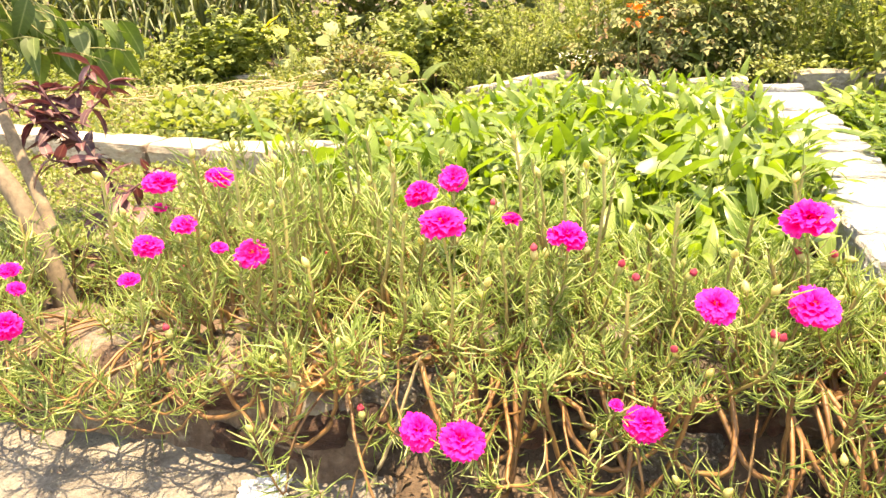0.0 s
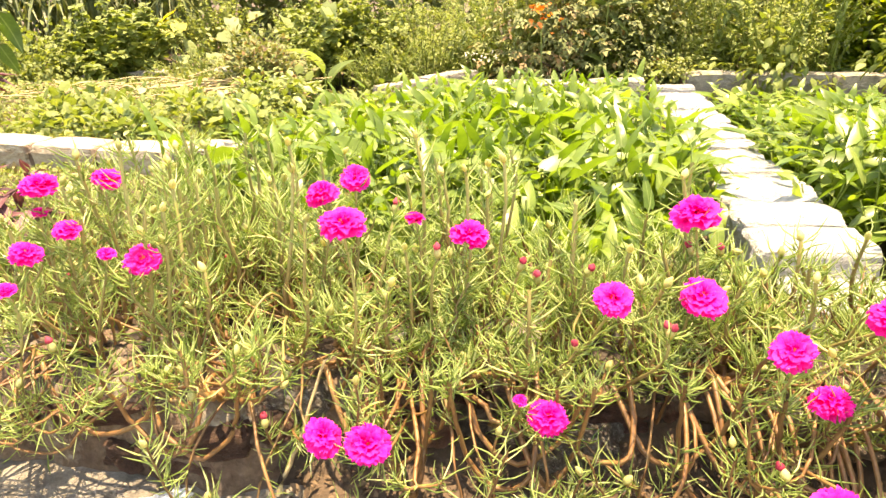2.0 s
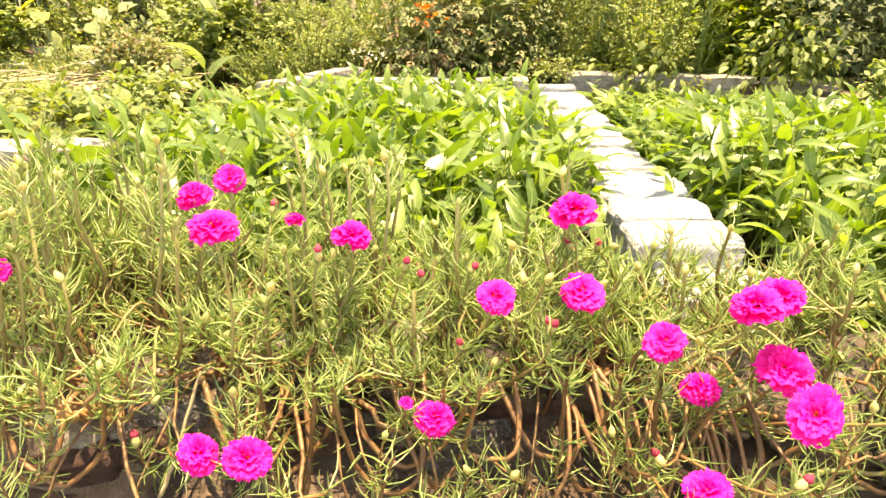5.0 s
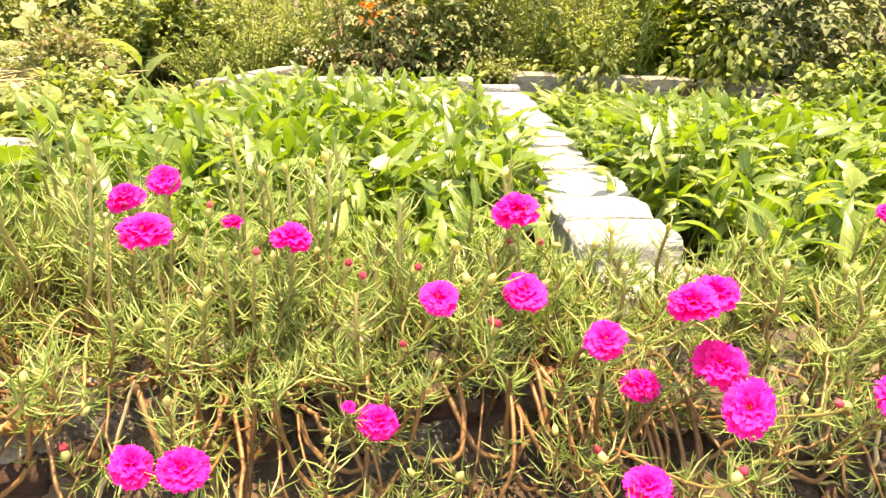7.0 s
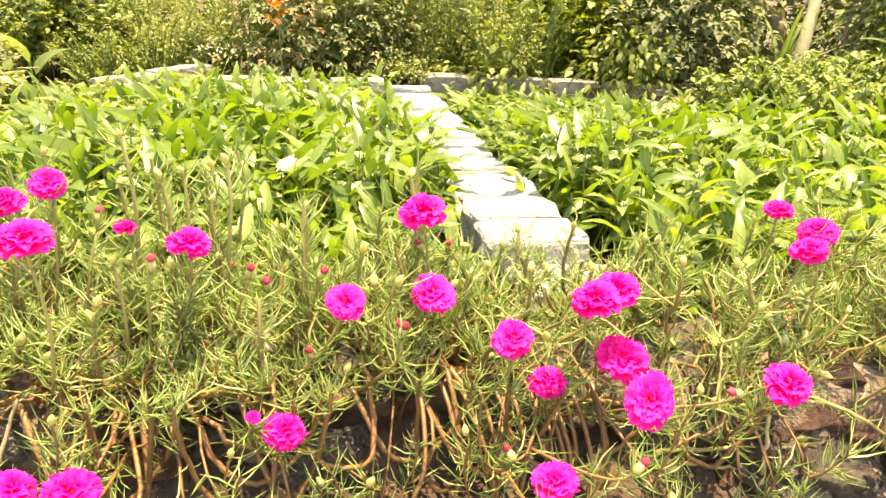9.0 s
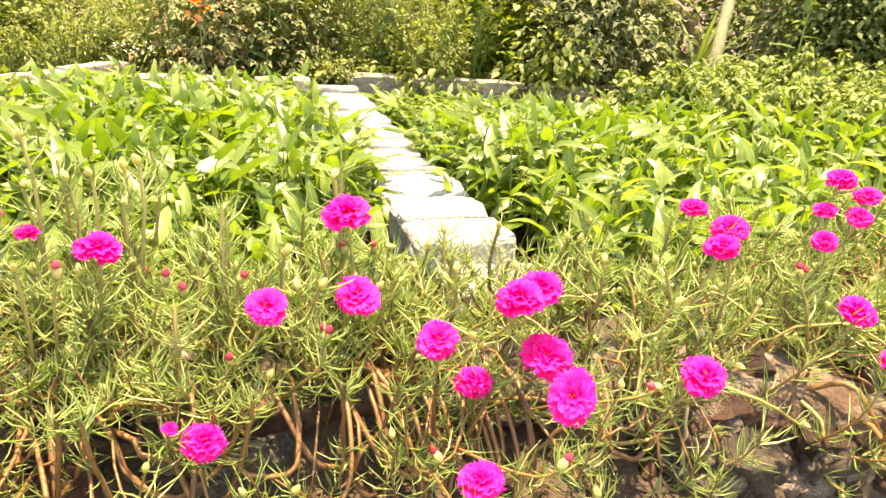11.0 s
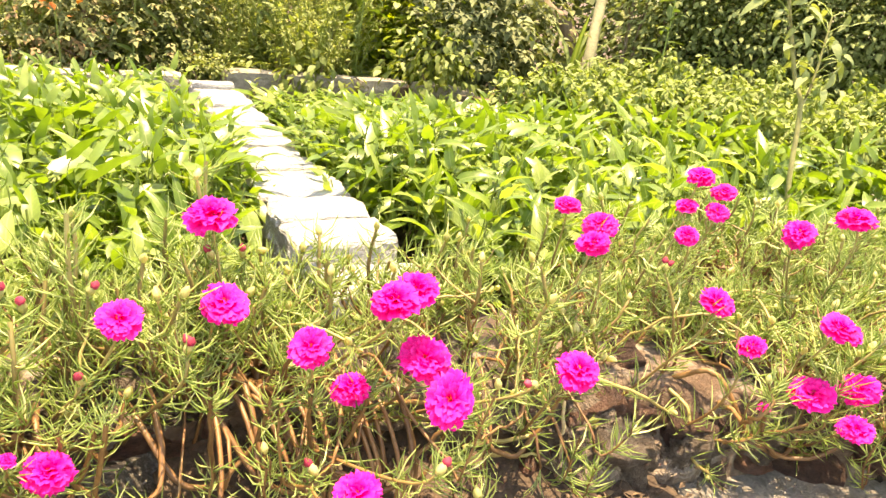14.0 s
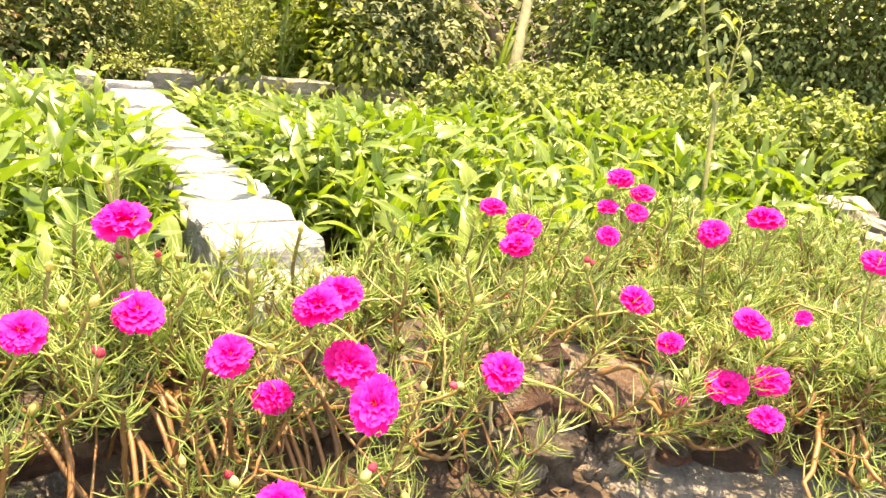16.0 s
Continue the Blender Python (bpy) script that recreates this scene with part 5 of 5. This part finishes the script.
def build_back_bed():
    r = np.random.default_rng(821)
    scatter_leaves("ground_weeds", (-2.6, 0.05, 1.2, 3.0), 60000, 0.015, WEED, "pale green creeping weeds over the soil", 822, 0.035, keep=lambda x, y: y < left_kerb_y(x) - 0.07 and y > back_y(x) - 0.1)
    scatter_leaves("bed_weeds", (-2.8, 0.5, 2.0, 4.4), 42000, 0.026, WEED, "pale green weeds and seedlings in the back bed", 823, 0.06, keep=lambda x, y: y > left_kerb_y(x) + 0.08)
    scatter_leaves("fallen_leaves", (-2.8, 0.3, 1.3, 4.4), 900, 0.035, STRAW, "dry fallen leaves on the soil", 824, 0.01)
    sticks = []
    for k in range(260):
        x, y = r.uniform(-2.7, -0.4), r.normal(3.62, 0.13)
        a, n = r.normal(0, 0.35), r.uniform(0.08, 0.35)
        z = ground_height(x, y) + r.uniform(0.005, 0.05)
        sticks.append(tube([(x, y, z), (x + math.cos(a) * n / 2, y + math.sin(a) * n / 2, z + r.normal(0.01, 0.01)), (x + math.cos(a) * n, y + math.sin(a) * n, z + r.normal(0, 0.012))], 0.003, 0.002, 4))
    tagged(new("straw", mesh_of("straw", *join(sticks), STRAW)), "dry straw and sticks laid along the back bed", "straw", kind="stuff")
    for k in range(26):
        x, y = (r.uniform(-1.2, -0.35), r.uniform(2.45, 2.95)) if k < 14 else (r.uniform(-0.45, 0.2), r.uniform(2.5, 3.5))
        bush("leafy_vegetable", (x, y, 0.24 if x < -0.3 else 0.18), (0.10, 0.10, 0.08), OVAL if k % 3 else HEART, 150, 0.042, VINE if k % 4 else BROADBUSH, "young leafy vegetable plant in the back bed", 840 + k, 8, 2, "plant")
    squash = thing("squash_plant", (-0.85, 4.7, 0.1), "squash plant with broad pale leaves and one yellowing leaf", "plant")
    wood = []
    pale = mesh_of("leaf", *blade(6, heart, 0.12, 0.15, 0.6, 0.06, 31), PALE)
    yellow = mesh_of("leaf", *blade(6, heart, 0.12, 0.15, 0.6, 0.06, 32), YELLOW)
    spots = [(-0.26, 0.11, 0.40, yellow), (-0.22, 0.05, 0.34, yellow), (-0.30, 0.08, 0.30, pale), (0.1, 0.0, 0.36, pale)] + [(r.uniform(-0.5, 0.75), r.uniform(-0.3, 0.2), r.uniform(0.15, 0.45), pale) for k in range(12)]
    for x, y, z, me in spots:
        wood.append(tube(bezier((x * 0.5, y * 0.5, -0.1), (x * 0.6, y * 0.6, z * 0.5), (x, y, z * 0.8), (x, y, z), 6), 0.004, 0.003, 5))
        child("leaf", me, squash, Matrix.Translation((x, y, z)) @ pose(0, 0, 0, 0, 0, r.uniform(100, 260)) @ pose(0, 0, 0, r.normal(-25, 18), r.normal(0, 15), 0) @ Matrix.Scale(0.17 if me is yellow else 0.115, 4))
    child("stem", mesh_of("stem", *join(wood), GREENSTEM), squash)
    arum = thing("strap_leaf_plant", (-0.167, 3.99, 0.05), "plant with one long arching lime green leaf", "plant")
    child("leaf", mesh_of("leaf", *blade(9, lance, 0, 0.3, 1.7, 0.01, 5), LIME), arum, pose(0, 0, 0.15, 0, 0, 75) @ pose(0, 0, 0, 68, 0, 0) @ Matrix.Diagonal((0.42, 0.36, 0.36, 1)))
    child("leaf", mesh_of("leaf", *blade(9, lance, 0, 0.3, 1.2, 0.01, 6), BROAD), arum, pose(0.02, 0, 0.1, 0, 0, -60) @ pose(0, 0, 0, 60, 0, 0) @ Matrix.Diagonal((0.3, 0.26, 0.26, 1)))
    child("stem", mesh_of("stem", *tube([(0, 0, 0), (0, 0, 0.08), (0, 0, 0.16)], 0.008, 0.006, 6), GREENSTEM), arum)


def tall_grass(at, count, height, seed):
    r = np.random.default_rng(seed)
    tuft = thing("tall_grass", (at[0], at[1], 0.0), "clump of tall drooping grass with long pale blades", "grass")
    pieces = []
    for k in range(count):
        a = r.uniform(0, 6.28)
        h, out = height * r.uniform(0.6, 1.1), r.uniform(0.2, 0.6)
        p0 = np.array([r.normal(0, 0.12), r.normal(0, 0.1), 0])
        p3 = p0 + np.array([math.cos(a) * out, math.sin(a) * out, h * r.uniform(0.25, 0.75)])
        c = bezier(p0, p0 + [0, 0, h * 0.8], p0 * 0.5 + p3 * 0.5 + [0, 0, h * 0.55], p3, 9)
        w = np.cross(np.gradient(c, axis=0), [math.cos(a), math.sin(a), 0.3])
        w /= np.linalg.norm(w, axis=1, keepdims=True) + 1e-9
        half = (0.009 * np.sin(np.linspace(0.35, 3.1, 9)) + 0.001)[:, None]
        v = np.concatenate([c - w * half, c + w * half])
        pieces.append((v, np.array([(i, i + 1, i + 10, i + 9) for i in range(8)])))
    tagged(child("blades", mesh_of("blades", *join(pieces), GRASS), tuft), kind="stuff")


LITTER = rocky("plant_litter", [(0.3, (0.06, 0.036, 0.022)), (0.7, (0.15, 0.10, 0.06))], 40, 150, 0.9, 0.4, 0.002, 0.2)
scatter_leaves("plant_litter", (-0.15, 1.0, 0.1, 1.0), 4500, 0.014, LITTER, "dry brown leaf litter along the foot of the wall", 826, 0.006, keep=lambda x, y: -0.2 < y - front_y(x) < 0.1 + recess(x))
build_purple_plant()
build_left_tree()
build_back_bed()
for k, (x, y) in enumerate(((-2.3, 5.0), (-1.75, 5.15), (-1.3, 5.4), (-2.8, 4.8))):
    tall_grass((x, y), 120, 1.25, 860 + k)


# ---- right side: sapling, trunks, rubble ----
def build_sapling():
    r = np.random.default_rng(871)
    tree = thing("sapling", (2.06, 0.77, 0.03), "thin green sapling with hanging leaves among the moss roses", "tree")
    stem = smooth_line([(0, 0, 0), (0.10, 0.03, 0.10), (0.18, 0.06, 0.20), (0.218, 0.10, 0.343), (0.266, 0.145, 0.52), (0.267, 0.184, 0.591), (0.283, 0.249, 0.738), (0.296, 0.29, 0.836), (0.30, 0.32, 1.0)], 24)
    child("trunk", mesh_of("trunk", *tube(stem, 0.0095, 0.006, 8), OLIVESTEM), tree)
    fork = bezier((0.266, 0.145, 0.52), (0.30, 0.14, 0.56), (0.32, 0.15, 0.65), (0.36, 0.17, 0.78), 9)
    child("branch", mesh_of("branch", *tube(fork, 0.006, 0.003, 6), OLIVESTEM), tree)
    shapes = [mesh_of("leaf", *blade(7, lance, 0.0, 0.2, 0.6 + 0.3 * k, 0.05, 730 + k), PALE) for k in range(3)]
    for line, lo, n in ((stem, 15, 34), (fork, 3, 20)):
        for k in range(n):
            p = line[lo + int((len(line) - lo) * k / n)]
            a = r.uniform(0, 6.28)
            e = p + np.array([math.cos(a) * 0.06, math.sin(a) * 0.06, r.uniform(0.0, 0.05)])
            child("twig", mesh_of("twig", *tube([p, (p + e) / 2 + [0, 0, 0.01], e], 0.0022, 0.0012, 4), GREENSTEM), tree)
            hung_leaf(tree, shapes, e, math.degrees(a) - 90, r.normal(-35, 25), r.uniform(0.04, 0.075), r, 1.25)
    big = np.array([0.26, 0.32, 0.82])
    child("twig", mesh_of("twig", *tube([(0.296, 0.29, 0.836), (0.27, 0.31, 0.84), big], 0.003, 0.002, 4), GREENSTEM), tree)
    child("leaf", shapes[0], tree, Matrix.Translation(big) @ pose(0, 0, 0, 0, 0, 50) @ pose(0, 0, 0, -36, -30, 0) @ Matrix.Diagonal((0.15, 0.115, 0.115, 1)))


def build_trunks():
    r = np.random.default_rng(881)
    for name, label, pts, r0, r1, mat in (
        ("tree_trunk", "leaning pinkish brown tree trunk behind the beds", [(4.25, 3.2, 0), (4.17, 3.33, 0.515), (4.06, 3.58, 0.73), (3.9, 3.9, 1.3), (3.8, 4.2, 2.2)], 0.055, 0.04, BARK),
        ("tree_trunk", "slim pale yellow-brown tree trunk behind the beds", [(3.50, 2.63, 0), (3.57, 2.67, 0.43), (3.68, 2.74, 0.79), (3.85, 2.85, 1.5), (4.0, 3.0, 2.4)], 0.036, 0.026, PALEBARK),
        ("woody_vine", "thin brown woody vine climbing into the hedge", [(4.0, 2.72, 0), (4.05, 2.77, 0.43), (4.165, 2.85, 0.82), (4.2, 2.9, 1.5)], 0.014, 0.010, BARK),
        ("woody_vine", "thin brown woody vine climbing into the hedge", [(4.1, 2.62, 0), (4.08, 2.72, 0.4), (4.25, 2.8, 0.85), (4.3, 2.8, 1.5)], 0.012, 0.008, BARK),
        ("tree_trunk", "slim brown tree trunk in the hedge", [(0.75, 5.3, 0), (0.72, 5.35, 0.5), (0.70, 5.4, 1.4)], 0.05, 0.045, BARK)):
        ob = thing(name, pts[0], label, "tree" if "trunk" in name else "vine")
        child("trunk", mesh_of("trunk", *tube(smooth_line(np.array(pts) - np.array(pts[0]), 18), r0, r1, 10), mat), ob)
    iris = thing("strap_leaf_plant", (3.56, 2.80, 0.1), "clump of upright strap-shaped green leaves by the trunks", "plant")
    for k in range(9):
        me = mesh_of("leaf", *blade(8, lambda x: 0.040 * (1 - x) ** 0.5 + 0.002, 0, 0.3, r.uniform(0.2, 1.0), 0.0, k), BROAD)
        child("leaf", me, iris, pose(r.normal(0, 0.03), r.normal(0, 0.03), 0, 0, 0, r.uniform(0, 360)) @ pose(0, 0, 0, r.uniform(62, 88), 0, 0) @ Matrix.Diagonal((0.64,) * 3 + (1,)))
    for x, y, h in ((3.58, 2.2, 0.75), (2.35, 3.3, 0.7), (1.9, 3.6, 0.7), (1.3, 3.7, 0.6)):
        weed = thing("tall_weed", (x, y, 0.05), "tall upright weed with long narrow leaves", "plant")
        line = smooth_line([(0, 0, 0), (0.01, 0, h * 0.4), (0.03, 0.01, h * 0.75), (0.03, 0.01, h)], 12)
        child("stem", mesh_of("stem", *tube(line, 0.007, 0.003, 6), GREENSTEM), weed)
        for k in range(16):
            hung_leaf(weed, BROAD_LEAVES, line[2 + int(k * 0.6)], r.uniform(0, 360), r.normal(15, 22), r.uniform(0.12, 0.2), r, 0.8)


PALEBARK = rocky("pale_bark", [(0.3, (0.30, 0.27, 0.15)), (0.7, (0.48, 0.43, 0.26))], 22, 120, 0.85, 0.6, 0.003, 0.1)


RUBBLE = rocky("broken_concrete", [(0.3, (0.22, 0.19, 0.155)), (0.7, (0.37, 0.335, 0.28))], 9, 60, 0.92, 0.9, 0.02, 0.12, (0.15, 0.12, 0.09), 6)


def build_rubble():
    r = np.random.default_rng(891)
    for k, (x, y, z, w, d, h, turn) in enumerate(((3.30, 0.69, 0.17, 0.26, 0.15, 0.06, -42), (3.28, 0.90, 0.16, 0.12, 0.10, 0.05, 10), (3.24, 0.50, 0.155, 0.20, 0.16, 0.05, -60), (2.90, 0.47, 0.17, 0.15, 0.09, 0.04, -38), (2.97, 0.39, 0.12, 0.14, 0.13, 0.09, -30), (3.25, 0.66, 0.09, 0.5, 0.3, 0.10, -45), (2.16, 0.30, 0.215, 0.09, 0.06, 0.04, 20))):
        ob = new("concrete_chunk", rough_block("concrete_chunk", RUBBLE, (w, d, h), 900 + k, 0.10, 3, 0.4))
        ob.matrix_basis = pose(x, y, z, r.normal(0, 6), r.normal(0, 6), turn)
        tagged(ob, "broken pale concrete chunk lying among the weeds", "rubble", "rubble by the bed")
    for k, (x, y, z, s) in enumerate(((2.36, 2.38, 0.20, 0.14), (2.44, 2.26, 0.17, 0.12), (1.88, 2.46, 0.12, 0.10))):
        ob = new("stone", rough_block("pale_stone", BLOCK, (s, s * 0.8, s * 0.7), 920 + k, 0.16, 3, 0.9))
        ob.matrix_basis = pose(x, y, z, 0, 0, 40 * k)
        tagged(ob, "pale rough stone lying on the block wall", "stone")
    scatter_leaves("fringe_weeds", (1.5, 4.6, 0.3, 3.0), 9000, 0.03, WEED, "low weeds between the beds", 930, 0.06, keep=lambda x, y: y > back_y(x) + 0.02 and x > 2.1)
    blot = bmesh.new()
    bmesh.ops.create_circle(blot, cap_ends=True, segments=60, radius=0.04)
    for v in blot.verts:
        v.co *= 1 + 0.4 * noise.noise(v.co * 30) + 0.35 * noise.noise(v.co * 110)
    top = bmesh.ops.extrude_face_region(blot, geom=blot.faces[:])
    for v in top["geom"]:
        if isinstance(v, bmesh.types.BMVert):
            v.co = Vector((v.co.x * 0.9, v.co.y * 0.9, 0.0015))
    me = bpy.data.meshes.new("lime_splash")
    blot.to_mesh(me)
    blot.free()
    me.materials.append(WHITEWASH)
    ob = new("lime_splash", me)
    ob.matrix_basis = pose(-0.29, 0.79, PATH_Z + 0.008)
    tagged(ob, "dried white lime splash on the concrete path", "stain")
    bush("wall_moss_plant", (1.52, 3.36, 0.25), (0.15, 0.08, 0.05), OVAL, 500, 0.018, WEED, "tuft of tiny yellow-green leaves on the block wall", 940, 14, 2, "plant")
    bush("bean_plant", (2.05, 3.22, 0.22), (0.2, 0.16, 0.2), OVAL, 420, 0.05, VINE, "bean plant spilling over the block wall", 941, 20, 2, "plant", 0.6)
    bush("bean_plant", (2.62, 2.92, 0.30), (0.22, 0.18, 0.24), OVAL, 500, 0.05, VINE, "bean plant spilling over the block wall", 942, 20, 2, "plant", 0.6)
    p = np.array([0.95, 3.62, 0.52]) + r.normal(0, 1, (24, 3)) * [0.035, 0.03, 0.04]
    orange = thing("orange_flower", (0.95, 3.62, 0.0), "spray of small orange flowers in the shrub", "flower")
    tagged(child("petals", mesh_of("petals", *spread(blade(2, heart, 0, 0.2, 0.5), p - [0.95, 3.62, 0], r.normal(0, 1, (24, 3)) + [0, -0.5, 0.4], 0.03 * r.uniform(0.7, 1.3, 24)), ORANGE), orange), kind="stuff")
    child("stem", mesh_of("stem", *tube([(0, 0, 0), (0.01, 0, 0.25), (0, 0, 0.5)], 0.005, 0.003, 6), GREENSTEM), orange)


def dry_stalk(a, b, c, radius, label):
    """A dead stalk leaning from the path into the plants."""
    p = np.array([a, b, c], float)
    ob = thing("dry_stalk", p[0], label, "stalk")
    line = smooth_line(p - p[0], 12)
    line[1:-1] += np.random.default_rng(int(abs(a[0]) * 1000)).normal(0, 0.0012, (10, 3))
    child("stalk", mesh_of("stalk", *tube(line, radius, radius * 0.6, 7), STRAW), ob)


dry_stalk((-0.138, 0.80, 0.105), (-0.10, 0.815, 0.19), (-0.058, 0.845, 0.29), 0.0036, "pale dry stalk leaning against the wall")
def bare_rock(at, radii, turn, seed, label):
    """A rough lump of weathered rock with cracks and broken facets, sunk in the ground."""
    bm = bmesh.new()
    bmesh.ops.create_icosphere(bm, subdivisions=6, radius=1.0)
    for v in bm.verts:
        p = v.co.copy()
        crack = abs(noise.noise((p.x * 1.7 + seed, p.y * 1.7, p.z * 1.7)))
        q = 1.0 + 0.22 * noise.noise((p.x * 1.4, p.y * 1.4 + seed, p.z * 1.4)) + 0.10 * noise.noise((p.x * 4, p.y * 4, p.z * 4 + seed))
        q += 0.035 * noise.noise((p.x * 11, p.y * 11, p.z * 11 + seed)) + 0.016 * noise.noise((p.x * 27, p.y * 27 + seed, p.z * 27)) - 0.10 * max(0.0, 1.0 - crack / 0.07)
        v.co = Vector((p.x * radii[0], p.y * radii[1], p.z * radii[2])) * q
    mesh = bpy.data.meshes.new("rock")
    bm.to_mesh(mesh)
    bm.free()
    mesh.materials.append(STONE)
    ob = new("rock", mesh)
    ob.matrix_basis = pose(*at, 0, 0, turn)
    tagged(ob, label, "rock")


bare_rock((0.935, 0.565, 0.115), (0.15, 0.115, 0.105), -30, 3.0, "rough brown bare rock at the edge of the bed")
bare_rock((1.03, 0.455, 0.10), (0.085, 0.06, 0.062), -28, 8.0, "small worn grey-brown rock beside the concrete path")


def budded_runners():
    """Pale stems lying low before the bare rock, each ending in cream buds over a few short leaves."""
    r = np.random.default_rng(52)
    for line in ([(0.80, 0.56, 0.235), (0.86, 0.525, 0.275), (0.93, 0.475, 0.255), (0.995, 0.445, 0.215)], [(0.78, 0.60, 0.12), (0.83, 0.54, 0.13), (0.90, 0.50, 0.145), (0.985, 0.475, 0.15)],
                 [(0.72, 0.60, 0.16), (0.77, 0.56, 0.18), (0.83, 0.535, 0.185), (0.89, 0.51, 0.19)], [(0.70, 0.62, 0.13), (0.75, 0.575, 0.15), (0.80, 0.545, 0.15), (0.85, 0.525, 0.145)],
                 [(1.03, 0.47, 0.23), (1.025, 0.43, 0.215), (1.01, 0.405, 0.16), (1.04, 0.375, 0.125)]):
        p = np.array(line)
        plant = thing("moss_rose", p[0], "pale moss rose runner with cream buds before the bare rock", "plant", "moss roses in the bed")
        c = smooth_line(p - p[0], 18)
        c[1:-1] += r.normal(0, 0.001, (16, 3))
        child("stem", mesh_of("stem", *tube(c, 0.0036, 0.0022, 7), RUNNER), plant)
        child("foliage", mesh_of("foliage", *join([whorl(c[6:], 12, 0.024, r, 0.3, 1.0), whorl(c[-2:], 10, 0.026, r, 0.2, 1.0)]), NEEDLE), plant)
        for b in range(2):
            q = r.uniform(0.015, 0.019)
            child("bud", BUDS, plant, Matrix.Translation(c[-1] + r.normal(0, 0.006, 3)) @ pose(0, 0, 0, r.normal(30, 30), r.normal(0, 35), 0) @ Matrix.Diagonal((q * 0.8, q * 0.8, q, 1)), "closed cream-green bud")


budded_runners()
dry_stalk((0.829, 0.50, 0.12), (0.835, 0.52, 0.21), (0.845, 0.54, 0.30), 0.0036, "pale dry stalk standing before the bare rock")


def white_flowers():
    r = np.random.default_rng(951)
    plant = thing("white_flower_plant", (0.63, 3.70, 0.05), "small plant with clusters of tiny white flowers", "flower")
    heads = [(-0.03, 0.0, 0.26), (0.05, 0.02, 0.24), (0.10, -0.02, 0.25)]
    child("stem", mesh_of("stem", *join([tube(smooth_line([(0, 0, 0), (h[0] * 0.5, h[1], h[2] * 0.6), h], 8), 0.003, 0.002, 5) for h in heads]), GREENSTEM), plant)
    for h in heads:
        p = np.array(h) + r.normal(0, 1, (12, 3)) * [0.022, 0.02, 0.014]
        child("blossom", mesh_of("blossom", *spread(SMALL, p, r.normal(0, 1, (12, 3)) + [0, 0, 0.6], 0.02 * r.uniform(0.7, 1.3, 12)), WHITEPETAL), plant, None, "cluster of tiny white flowers")


white_flowers()
build_sapling()
build_trunks()
build_rubble()
